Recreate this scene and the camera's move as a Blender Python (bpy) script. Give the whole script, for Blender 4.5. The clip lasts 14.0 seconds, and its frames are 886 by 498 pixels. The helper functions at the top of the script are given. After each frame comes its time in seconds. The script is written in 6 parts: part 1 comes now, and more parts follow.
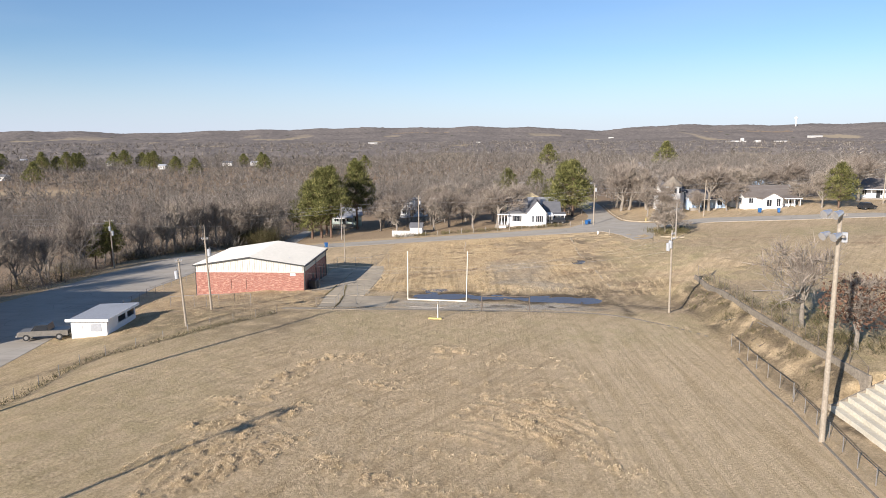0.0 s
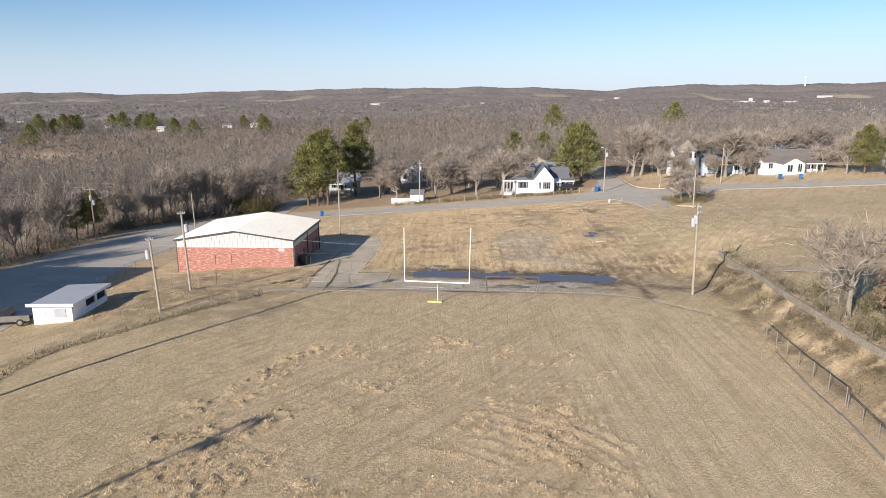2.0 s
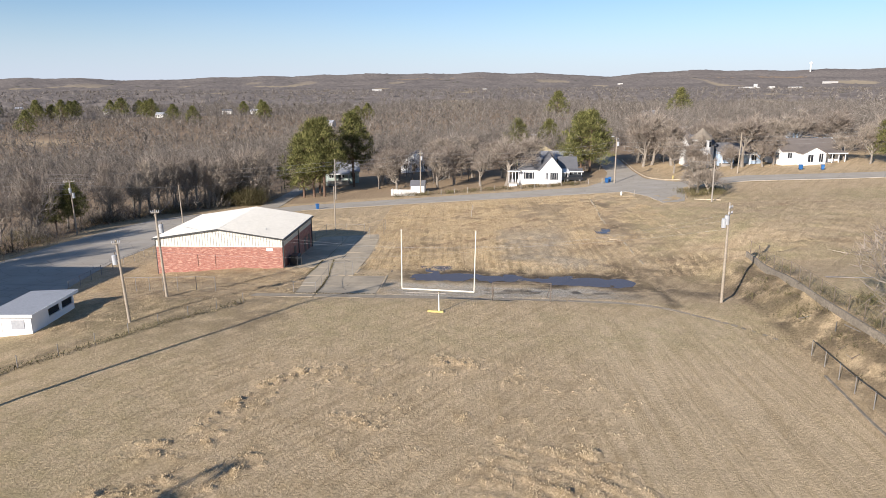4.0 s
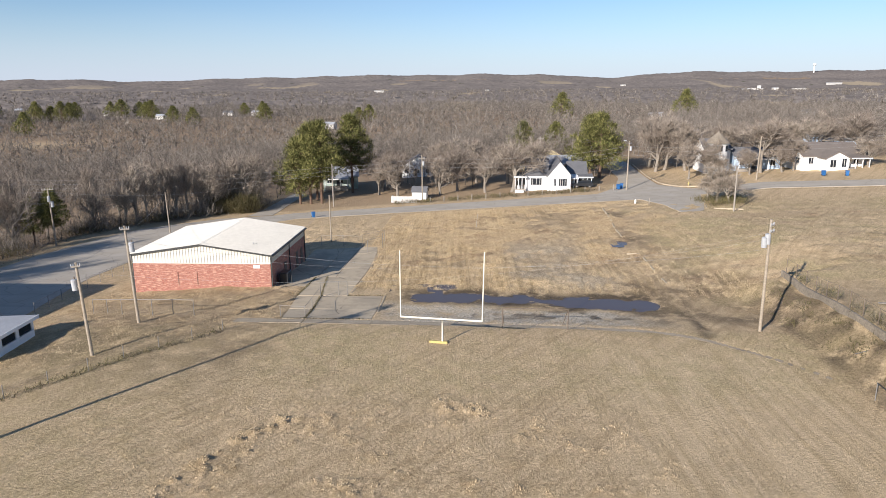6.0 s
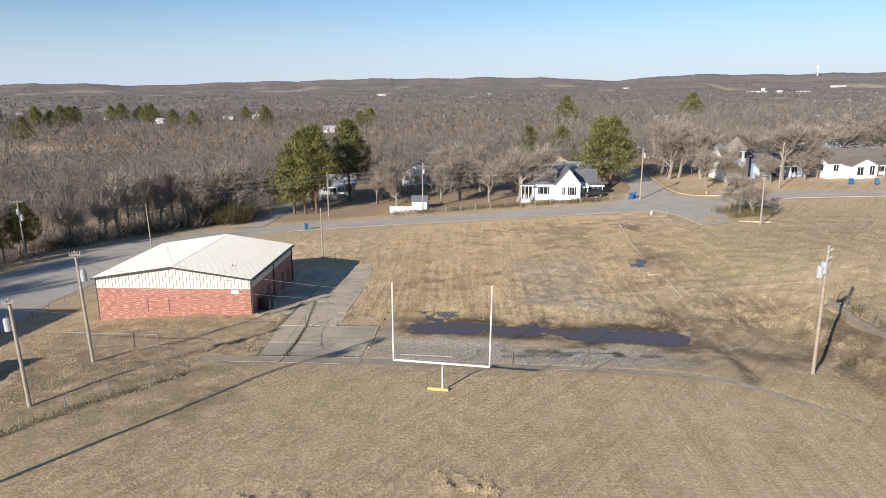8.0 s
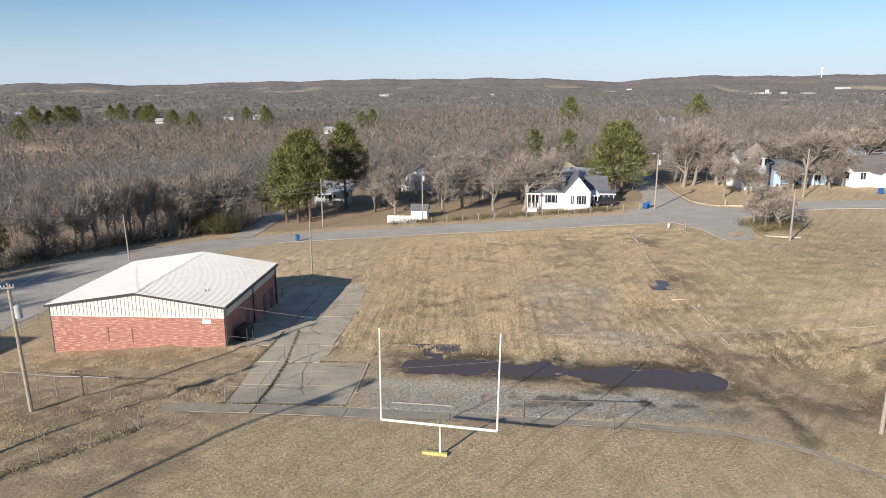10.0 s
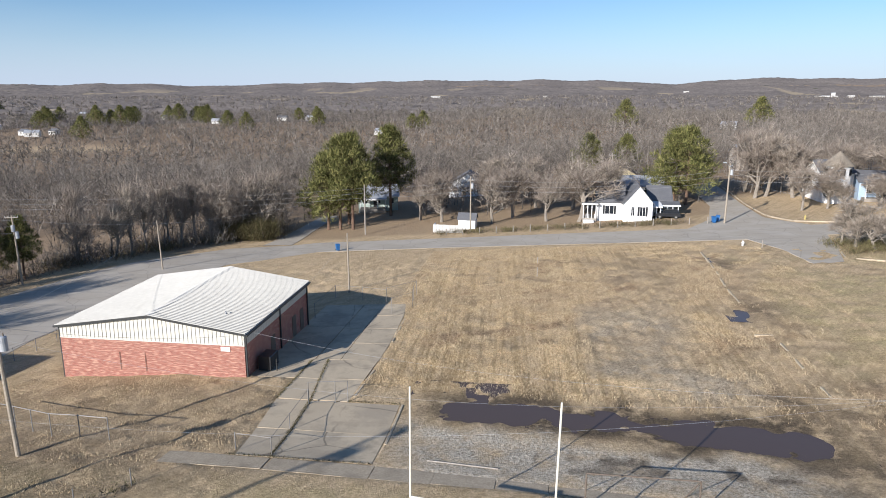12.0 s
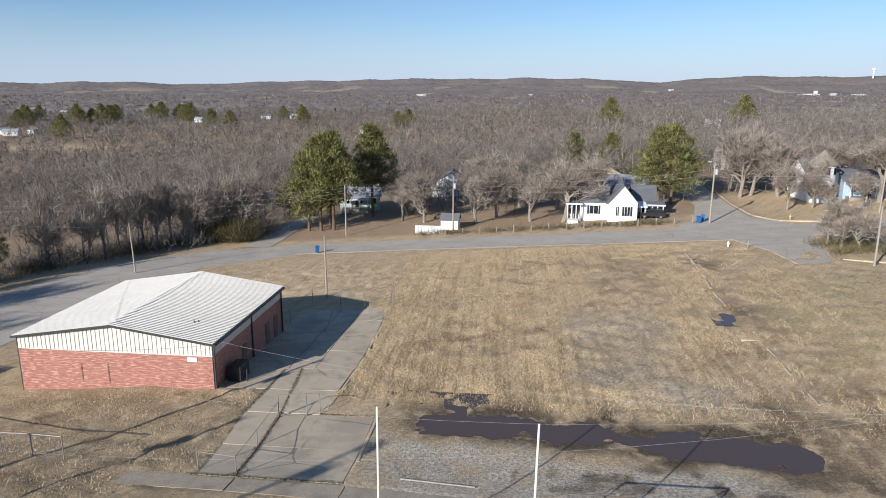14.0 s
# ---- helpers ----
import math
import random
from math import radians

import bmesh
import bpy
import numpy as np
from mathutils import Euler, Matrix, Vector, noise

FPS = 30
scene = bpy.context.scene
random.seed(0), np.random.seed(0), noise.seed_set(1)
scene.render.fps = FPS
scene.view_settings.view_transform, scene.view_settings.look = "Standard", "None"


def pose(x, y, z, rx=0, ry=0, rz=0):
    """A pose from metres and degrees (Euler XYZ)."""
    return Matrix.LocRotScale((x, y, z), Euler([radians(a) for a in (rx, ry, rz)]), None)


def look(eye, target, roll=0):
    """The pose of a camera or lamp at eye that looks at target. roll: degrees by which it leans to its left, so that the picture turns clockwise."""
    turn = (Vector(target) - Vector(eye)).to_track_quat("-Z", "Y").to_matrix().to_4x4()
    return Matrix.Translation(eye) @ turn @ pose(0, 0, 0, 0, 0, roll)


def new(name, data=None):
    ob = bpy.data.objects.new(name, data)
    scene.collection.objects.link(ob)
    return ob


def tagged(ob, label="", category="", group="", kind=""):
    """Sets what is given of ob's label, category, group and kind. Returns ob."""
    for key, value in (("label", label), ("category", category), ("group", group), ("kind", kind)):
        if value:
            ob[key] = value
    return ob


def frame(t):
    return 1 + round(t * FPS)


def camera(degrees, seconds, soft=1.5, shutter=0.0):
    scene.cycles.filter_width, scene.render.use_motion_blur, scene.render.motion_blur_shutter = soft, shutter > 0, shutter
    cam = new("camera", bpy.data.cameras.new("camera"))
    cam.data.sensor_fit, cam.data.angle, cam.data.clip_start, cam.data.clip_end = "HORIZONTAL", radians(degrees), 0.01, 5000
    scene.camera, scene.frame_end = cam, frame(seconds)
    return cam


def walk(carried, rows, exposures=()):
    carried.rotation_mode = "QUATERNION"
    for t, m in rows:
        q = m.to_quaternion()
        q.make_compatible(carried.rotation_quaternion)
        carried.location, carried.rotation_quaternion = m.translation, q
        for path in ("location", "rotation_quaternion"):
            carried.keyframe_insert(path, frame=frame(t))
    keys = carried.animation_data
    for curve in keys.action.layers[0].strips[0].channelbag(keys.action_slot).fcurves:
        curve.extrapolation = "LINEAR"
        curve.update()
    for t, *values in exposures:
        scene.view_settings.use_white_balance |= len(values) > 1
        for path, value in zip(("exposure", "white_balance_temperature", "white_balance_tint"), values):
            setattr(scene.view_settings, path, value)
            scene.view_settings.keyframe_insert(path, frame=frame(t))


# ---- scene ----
cam = camera(66.4, 14.0, soft=0.9)
PATH = [
    (0, (3.563, -79.377, 21.378), (3.49, -77.404, 21.061), -0.1),
    (0.5, (3.565, -77.327, 21.496), (3.49, -75.358, 21.154), -0.0),
    (1, (3.592, -75.221, 21.581), (3.514, -73.257, 21.21), -0.1),
    (1.5, (3.633, -73.172, 21.625), (3.552, -71.213, 21.227), -0.2),
    (2, (3.602, -71.148, 21.601), (3.519, -69.196, 21.174), -0.2),
    (2.5, (3.545, -69.178, 21.61), (3.462, -67.233, 21.152), -0.2),
    (3, (3.486, -67.202, 21.641), (3.401, -65.259, 21.175), -0.2),
    (5.5, (2.909, -57.655, 21.669), (2.816, -55.712, 21.205), -0.2),
    (6, (2.786, -55.567, 21.692), (2.691, -53.624, 21.23), -0.2),
    (6.5, (2.71, -53.328, 21.726), (2.613, -51.385, 21.264), -0.2),
    (7, (2.648, -51.115, 21.751), (2.549, -49.171, 21.292), -0.3),
    (7.5, (2.592, -48.888, 21.765), (2.491, -46.943, 21.309), -0.3),
    (8, (2.544, -46.651, 21.697), (2.441, -44.706, 21.244), -0.3),
    (10.5, (2.256, -35.81, 22.03), (2.145, -33.864, 21.579), -0.1),
    (11, (2.204, -33.669, 22.063), (2.091, -31.723, 21.613), -0.1),
    (11.5, (2.126, -31.659, 22.073), (2.012, -29.714, 21.624), -0.1),
    (12, (1.877, -29.94, 22.05), (1.625, -28.007, 21.603), 0.1),
    (12.5, (2.079, -28.622, 22.041), (1.704, -26.708, 21.595), 0.2),
    (13, (2.225, -27.991, 22.044), (1.868, -26.075, 21.598), 0.1),
    (13.5, (2.309, -27.765, 22.07), (2.021, -25.838, 21.62), 0.0),
    (14, (2.374, -27.634, 22.07), (2.161, -25.697, 21.618), 0.1),
]
walk(cam, [(t, look(eye, aim, roll)) for t, eye, aim, roll in PATH],
     ((0.0, 0.68, 6300, 15), (3.0, 0.65, 6300, 15), (8.0, 0.57, 6250, 14), (11.0, 0.53, 6080, 13), (12.5, 0.57, 5900, 13), (14.0, 0.44, 5900, 13)))


# ---- light ----
SUN_ELEV, SUN_DIR = radians(21.0), Vector((0.56, 0.83, 0)).normalized()   # the way the light travels over the ground
world = bpy.data.worlds.new("sky")
scene.world = world
world.use_nodes = True
wn = world.node_tree
sky = wn.nodes.new("ShaderNodeTexSky")
sky.sky_type, sky.sun_disc = "NISHITA", False
sky.sun_elevation, sky.sun_rotation = SUN_ELEV, radians(214)
sky.altitude, sky.air_density, sky.dust_density, sky.ozone_density = 200, 1.0, 0.05, 4.5
# thin veil of cirrus over the blue
wtc, wmap, wno = wn.nodes.new("ShaderNodeTexCoord"), wn.nodes.new("ShaderNodeMapping"), wn.nodes.new("ShaderNodeTexNoise")
wmap.inputs["Scale"].default_value = (1.6, 1.6, 9.0)
wno.inputs["Scale"].default_value, wno.inputs["Detail"].default_value = 1.3, 6
wramp = wn.nodes.new("ShaderNodeMapRange")
wramp.inputs["From Min"].default_value, wramp.inputs["From Max"].default_value = 0.42, 0.75
wramp.inputs["To Max"].default_value = 0.14
wmix = wn.nodes.new("ShaderNodeMix")
wmix.data_type = "RGBA"
wmix.inputs["B"].default_value = (5.2, 6.0, 7.0, 1)
wn.links.new(wtc.outputs["Generated"], wmap.inputs["Vector"])
wn.links.new(wmap.outputs["Vector"], wno.inputs["Vector"])
wn.links.new(wno.outputs["Fac"], wramp.inputs["Value"])
wn.links.new(wramp.outputs["Result"], wmix.inputs["Factor"])
wn.links.new(sky.outputs["Color"], wmix.inputs["A"])
# pale air low over the horizon
wsep, wlow = wn.nodes.new("ShaderNodeSeparateXYZ"), wn.nodes.new("ShaderNodeMapRange")
wlow.interpolation_type = "SMOOTHSTEP"
wlow.inputs["From Min"].default_value, wlow.inputs["From Max"].default_value = -0.02, 0.13
wlow.inputs["To Min"].default_value, wlow.inputs["To Max"].default_value = 0.85, 0.0
wair = wn.nodes.new("ShaderNodeMix")
wair.data_type = "RGBA"
wair.inputs["B"].default_value = (5.1, 5.9, 7.1, 1)
wn.links.new(wtc.outputs["Generated"], wsep.inputs["Vector"])
wn.links.new(wsep.outputs["Z"], wlow.inputs["Value"])
wn.links.new(wlow.outputs["Result"], wair.inputs["Factor"])
wn.links.new(wmix.outputs["Result"], wair.inputs["A"])
wn.links.new(wair.outputs["Result"], wn.nodes["Background"].inputs["Color"])
wn.nodes["Background"].inputs["Strength"].default_value = 0.080
sun = new("sun", bpy.data.lights.new("sun", "SUN"))
sun.data.energy, sun.data.angle, sun.data.color = 5.0, radians(0.55), (1.0, 0.93, 0.82)
sun.matrix_world = look((0, 0, 60), Vector((0, 0, 60)) + SUN_DIR * math.cos(SUN_ELEV) - Vector((0, 0, math.sin(SUN_ELEV))))


# ---- the lie of the land ----
def S(a, b, v):
    u = np.clip((np.asarray(v, float) - a) / (b - a), 0, 1)
    return u * u * (3 - 2 * u)


def bell(v, c, w):
    return np.exp(-((np.asarray(v, float) - c) / w) ** 2)


def wall_x(y):
    """Line of the retaining wall on the terrace edge."""
    return 35.05 + 1.2 * S(-4, 17, y) + 0.7 * S(-18, -34, y)


def terrain(x, y):
    """Height of the ground: a level field, a bank up to a terrace at +x, a slope down to the street, a wooded valley and far hills."""
    x, y = np.asarray(x, float), np.asarray(y, float)
    z = -0.9 * S(2, 13, y)
    k = 0.062 * S(8, 50, y) + 0.012 * S(60, 95, y)
    xs = np.where(x > -40, x, -40 + (x + 40) * 0.25)
    z = z + k * np.minimum(xs, 95) * (1 - S(250, 900, y)) - 1.0 * S(55, 95, y)
    z = z - 1.4 * S(-27, -46, x) * (1 - S(10, 50, y))
    wx = wall_x(y)
    step = S(16.8, 19.5, y)
    bank = (2.05 * S(31.4, 35.2, x) + 0.75 * S(wx - 0.02, wx + 0.3, x)) * (1 - step) + 2.8 * S(28.5, 46, x) * step
    bank = bank * (1 - 0.97 * S(-25.6, -26.6, y) * S(41.5, 40, x))
    z = z + (bank + 0.5 * S(36, 48, x)) * (1 - S(18, 58, y))
    pud = S(-7, -2, x) * S(26, 20, x) * bell(y, 15.8 - 0.08 * x, 5.0)
    z = z * (1 - pud) - 0.93 * pud
    d = np.hypot(x, y)
    z = z - 9 * S(120, 330, y) - 5 * S(-62, -140, x) * S(-60, 60, y)
    z = z + 17 * S(450, 3000, d)
    az = np.arctan2(x, np.maximum(y, 1))
    crest = 60 + 26 * bell(az, -0.24, 0.10) + 40 * bell(az, -0.04, 0.12) + 22 * bell(az, 0.12, 0.05) + 42 * bell(az, 0.33, 0.10) + 48 * bell(az, 0.58, 0.14) + 6 * np.sin(az * 31) + 3 * np.sin(az * 83 + 1)
    roll = 5 * np.sin(d * 0.0071 + 3 * az) * S(2700, 3400, d)
    return z + roll * (1 - S(4300, 4700, d)) + (crest + 4) * (0.5 * S(2700, 4100, d) + 0.5 * S(3900, 4750, d))


def zt(x, y):
    return float(terrain(x, y))


# ---- materials ----
def material(name, build):
    m = bpy.data.materials.new(name)
    m.use_nodes = True
    nt = m.node_tree
    build(nt, nt.nodes["Principled BSDF"])
    return m


def noise_node(nt, scale, detail=4, vec=None, rough=0.55):
    n = nt.nodes.new("ShaderNodeTexNoise")
    n.inputs["Scale"].default_value, n.inputs["Detail"].default_value, n.inputs["Roughness"].default_value = scale, detail, rough
    nt.links.new((vec or position(nt)), n.inputs["Vector"])
    return n.outputs["Fac"]


def position(nt):
    return nt.nodes.new("ShaderNodeNewGeometry").outputs["Position"]


def mapped(nt, scale, rot=(0, 0, 0)):
    m = nt.nodes.new("ShaderNodeMapping")
    m.vector_type = "TEXTURE"
    m.inputs["Scale"].default_value, m.inputs["Rotation"].default_value = tuple(1 / v for v in scale), rot
    nt.links.new(position(nt), m.inputs["Vector"])
    return m.outputs["Vector"]


def ramp(nt, fac, lo, hi):
    r = nt.nodes.new("ShaderNodeMapRange")
    r.inputs["From Min"].default_value, r.inputs["From Max"].default_value = lo, hi
    nt.links.new(fac, r.inputs["Value"])
    return r.outputs["Result"]


def blend(nt, fac, a, b, mode="MIX"):
    m = nt.nodes.new("ShaderNodeMix")
    m.data_type, m.blend_type = "RGBA", mode
    for sock, v in (("Factor", fac), ("A", a), ("B", b)):
        if isinstance(v, (int, float)):
            m.inputs[sock].default_value = v
        elif isinstance(v, tuple):
            m.inputs[sock].default_value = (*v, 1)
        else:
            nt.links.new(v, m.inputs[sock])
    return m.outputs["Result"]


def times(nt, a, b):
    m = nt.nodes.new("ShaderNodeMath")
    m.operation = "MULTIPLY"
    for sock, v in zip(m.inputs, (a, b)):
        if isinstance(v, (int, float)):
            sock.default_value = v
        else:
            nt.links.new(v, sock)
    return m.outputs[0]


def bumped(nt, bsdf, height, strength, dist):
    b = nt.nodes.new("ShaderNodeBump")
    b.inputs["Strength"].default_value, b.inputs["Distance"].default_value = strength, dist
    nt.links.new(height, b.inputs["Height"])
    nt.links.new(b.outputs["Normal"], bsdf.inputs["Normal"])


def surface(name, base, alt, small=8.0, large=0.5, rough=0.85, bump=0.3, dist=0.02, metal=0.0, stain=0.35):
    """A plain worn surface: two tones in grain and in patches."""
    def build(nt, b):
        grain, patch = noise_node(nt, small, 5), noise_node(nt, large, 4)
        c = blend(nt, ramp(nt, grain, 0.35, 0.7), base, alt)
        c = blend(nt, times(nt, ramp(nt, patch, 0.45, 0.75), stain), c, tuple(0.62 * v for v in base))
        nt.links.new(c, b.inputs["Base Color"])
        b.inputs["Roughness"].default_value, b.inputs["Metallic"].default_value = rough, metal
        if bump:
            bumped(nt, b, grain, bump, dist)
    return material(name, build)


def islands(name, cols, rough=0.9, small=None, dark=0.56):
    """Many small pieces in one mesh, each with a tone of its own."""
    def build(nt, b):
        r = nt.nodes.new("ShaderNodeNewGeometry").outputs["Random Per Island"]
        cr = nt.nodes.new("ShaderNodeValToRGB")
        while len(cr.color_ramp.elements) < len(cols):
            cr.color_ramp.elements.new(0.5)
        for i, (e, c) in enumerate(zip(cr.color_ramp.elements, cols)):
            e.position, e.color = i / (len(cols) - 1), (*c, 1)
        nt.links.new(r, cr.inputs["Fac"])
        c = cr.outputs["Color"]
        p = noise_node(nt, small or 0.06, 3)
        c = blend(nt, ramp(nt, p, 0.38, 0.62), c, blend(nt, 1.0, c, (dark, dark * 0.98, dark), "MULTIPLY"))
        nt.links.new(c, b.inputs["Base Color"])
        b.inputs["Roughness"].default_value = rough
        b.inputs["Specular IOR Level"].default_value = 0.15
    return material(name, build)


def ground_build(nt, b):
    """Dry turf whose cover is told by two layers: soil (mud, green, bare, litter) and cover (weeds, tilled, worn smooth, rust-brown)."""
    def layer(name):
        at = nt.nodes.new("ShaderNodeVertexColor")
        at.layer_name = name
        sep = nt.nodes.new("ShaderNodeSeparateColor")
        nt.links.new(at.outputs["Color"], sep.inputs["Color"])
        return sep.outputs["Red"], sep.outputs["Green"], sep.outputs["Blue"], at.outputs["Alpha"]
    mud, green, bare, clean = layer("soil")
    weedy, tilled, smooth, rusty = layer("cover")
    big, mid, fine, tiny = noise_node(nt, 0.06, 5), noise_node(nt, 0.55, 6), noise_node(nt, 4.6, 8, rough=0.8), noise_node(nt, 22.0, 3)
    # drag marks of mower and harrow in two directions
    drag = noise_node(nt, 1.0, 4, mapped(nt, (1.7, 0.11, 0.5), (0, 0, -0.62)))
    rows = noise_node(nt, 1.0, 4, mapped(nt, (1.9, 0.07, 0.5), (0, 0, 0.03)))
    c = blend(nt, ramp(nt, fine, 0.40, 0.60), (0.41, 0.298, 0.172), (0.73, 0.558, 0.345))
    c = blend(nt, times(nt, ramp(nt, mid, 0.5, 0.6), 0.3), c, (0.345, 0.243, 0.118))
    c = blend(nt, times(nt, ramp(nt, big, 0.42, 0.66), 0.4), c, (0.63, 0.475, 0.29))
    c = blend(nt, times(nt, ramp(nt, drag, 0.5, 0.62), 0.42), c, (0.33, 0.236, 0.13))
    c = blend(nt, times(nt, ramp(nt, rows, 0.5, 0.64), 0.22), c, (0.360, 0.268, 0.134))
    c = blend(nt, times(nt, smooth, 0.6), c, blend(nt, ramp(nt, rows, 0.38, 0.62), (0.70, 0.545, 0.345), (0.50, 0.375, 0.22)))
    w = times(nt, weedy, ramp(nt, mid, 0.36, 0.52))
    c = blend(nt, w, c, blend(nt, ramp(nt, fine, 0.41, 0.59), (0.40, 0.272, 0.135), (0.86, 0.655, 0.385)))
    c = blend(nt, times(nt, weedy, times(nt, ramp(nt, rows, 0.5, 0.58), 0.5)), c, (0.290, 0.202, 0.092))
    ru = times(nt, rusty, ramp(nt, mid, 0.44, 0.54))
    c = blend(nt, ru, c, blend(nt, ramp(nt, fine, 0.41, 0.59), (0.22, 0.142, 0.077), (0.52, 0.36, 0.21)))
    g = times(nt, green, ramp(nt, mid, 0.3, 0.62))
    c = blend(nt, g, c, blend(nt, ramp(nt, fine, 0.41, 0.59), (0.275, 0.225, 0.105), (0.60, 0.482, 0.268)))
    ba = times(nt, bare, ramp(nt, mid, 0.25, 0.55))
    c = blend(nt, ba, c, blend(nt, ramp(nt, fine, 0.41, 0.59), (0.30, 0.255, 0.185), (0.80, 0.715, 0.575)))
    ti = times(nt, tilled, ramp(nt, mid, 0.34, 0.48))
    furrow = ramp(nt, noise_node(nt, 1.0, 2, mapped(nt, (1.15, 0.035, 0.5), (0, 0, 0.06))), 0.4, 0.6)
    c = blend(nt, ti, c, blend(nt, ramp(nt, fine, 0.41, 0.59), blend(nt, furrow, (0.15, 0.118, 0.08), (0.36, 0.295, 0.205)), (0.58, 0.485, 0.35)))
    mu = times(nt, mud, ramp(nt, mid, 0.34, 0.5))
    c = blend(nt, mu, c, blend(nt, ramp(nt, fine, 0.35, 0.68), (0.05, 0.038, 0.03), (0.190, 0.143, 0.088)))
    c = blend(nt, times(nt, ramp(nt, tiny, 0.55, 0.72), 0.45), c, (0.170, 0.123, 0.059))
    inv = nt.nodes.new("ShaderNodeMath")
    inv.operation, inv.inputs[0].default_value = "SUBTRACT", 1.0
    nt.links.new(clean, inv.inputs[1])
    c = blend(nt, inv.outputs[0], c, blend(nt, ramp(nt, fine, 0.36, 0.64), blend(nt, mid, (0.155, 0.105, 0.062), (0.27, 0.19, 0.118)), (0.40, 0.295, 0.19)))
    nt.links.new(c, b.inputs["Base Color"])
    b.inputs["Roughness"].default_value = 0.95
    b.inputs["Specular IOR Level"].default_value = 0.2
    h = nt.nodes.new("ShaderNodeMath")
    nt.links.new(blend(nt, 0.25, fine, rows), h.inputs[0])
    nt.links.new(times(nt, mid, 0.5), h.inputs[1])
    bumped(nt, b, h.outputs[0], 1.0, 0.24)


def brick_build(nt, b):
    tc = nt.nodes.new("ShaderNodeTexCoord")
    br = nt.nodes.new("ShaderNodeTexBrick")
    mp = nt.nodes.new("ShaderNodeMapping")
    nt.links.new(tc.outputs["UV"], mp.inputs["Vector"])
    nt.links.new(mp.outputs["Vector"], br.inputs["Vector"])
    for k, v in (("Scale", 1.0), ("Brick Width", 0.215), ("Row Height", 0.075), ("Mortar Size", 0.009)):
        br.inputs[k].default_value = v
    br.inputs["Color1"].default_value, br.inputs["Color2"].default_value, br.inputs["Mortar"].default_value = (0.235, 0.062, 0.044, 1), (0.34, 0.108, 0.076, 1), (0.36, 0.26, 0.205, 1)
    v = nt.nodes.new("ShaderNodeMapping")
    v.inputs["Scale"].default_value = (1.6, 9.0, 1)
    nt.links.new(tc.outputs["UV"], v.inputs["Vector"])
    n = noise_node(nt, 1.0, 5, v.outputs["Vector"])
    c = blend(nt, times(nt, ramp(nt, n, 0.5, 0.62), 0.75), br.outputs["Color"], (0.56, 0.33, 0.235))
    nt.links.new(c, b.inputs["Base Color"])
    b.inputs["Roughness"].default_value = 0.9
    bumped(nt, b, br.outputs["Fac"], -0.4, 0.01)


def road_build(nt, b):
    grain, patch, long = noise_node(nt, 18, 5), noise_node(nt, 0.25, 5), noise_node(nt, 1.0, 4, mapped(nt, (0.07, 0.9, 1)))
    c = blend(nt, grain, (0.33, 0.288, 0.225), (0.46, 0.405, 0.325))
    c = blend(nt, times(nt, ramp(nt, patch, 0.4, 0.7), 0.5), c, (0.52, 0.475, 0.40))
    c = blend(nt, times(nt, ramp(nt, long, 0.55, 0.7), 0.4), c, (0.26, 0.24, 0.21))
    vo = nt.nodes.new("ShaderNodeTexVoronoi")
    vo.feature = "DISTANCE_TO_EDGE"
    vo.inputs["Scale"].default_value = 0.28
    nt.links.new(position(nt), vo.inputs["Vector"])
    crack = ramp(nt, vo.outputs["Distance"], 0.02, 0.006)
    c = blend(nt, times(nt, crack, 0.3), c, (0.12, 0.11, 0.1))
    nt.links.new(c, b.inputs["Base Color"])
    b.inputs["Roughness"].default_value = 0.9
    bumped(nt, b, grain, 0.3, 0.01)


def concrete_build(nt, b):
    grain, patch, stain = noise_node(nt, 14, 5), noise_node(nt, 0.8, 7, rough=0.65), noise_node(nt, 0.22, 5)
    c = blend(nt, grain, (0.43, 0.35, 0.235), (0.62, 0.515, 0.36))
    c = blend(nt, times(nt, ramp(nt, patch, 0.5, 0.66), 0.5), c, (0.26, 0.21, 0.145))
    c = blend(nt, times(nt, ramp(nt, stain, 0.48, 0.6), 0.5), c, (0.24, 0.205, 0.155))
    vo = nt.nodes.new("ShaderNodeTexVoronoi")
    vo.feature = "DISTANCE_TO_EDGE"
    vo.inputs["Scale"].default_value = 0.16
    wob = nt.nodes.new("ShaderNodeVectorMath")
    wob.operation = "MULTIPLY_ADD"
    wn3 = nt.nodes.new("ShaderNodeTexNoise")
    wn3.inputs["Scale"].default_value, wn3.inputs["Detail"].default_value = 0.9, 5
    nt.links.new(wn3.outputs["Color"], wob.inputs[0])
    wob.inputs[1].default_value = (2.4, 2.4, 0)
    nt.links.new(position(nt), wob.inputs[2])
    nt.links.new(wob.outputs["Vector"], vo.inputs["Vector"])
    c = blend(nt, times(nt, ramp(nt, vo.outputs["Distance"], 0.012, 0.004), times(nt, ramp(nt, stain, 0.42, 0.55), 0.7)), c, (0.12, 0.10, 0.07))
    r = nt.nodes.new("ShaderNodeObjectInfo").outputs["Random"]
    c = blend(nt, times(nt, r, 0.4), c, (0.29, 0.24, 0.175))
    nt.links.new(c, b.inputs["Base Color"])
    b.inputs["Roughness"].default_value = 0.92
    bumped(nt, b, patch, 0.5, 0.03)


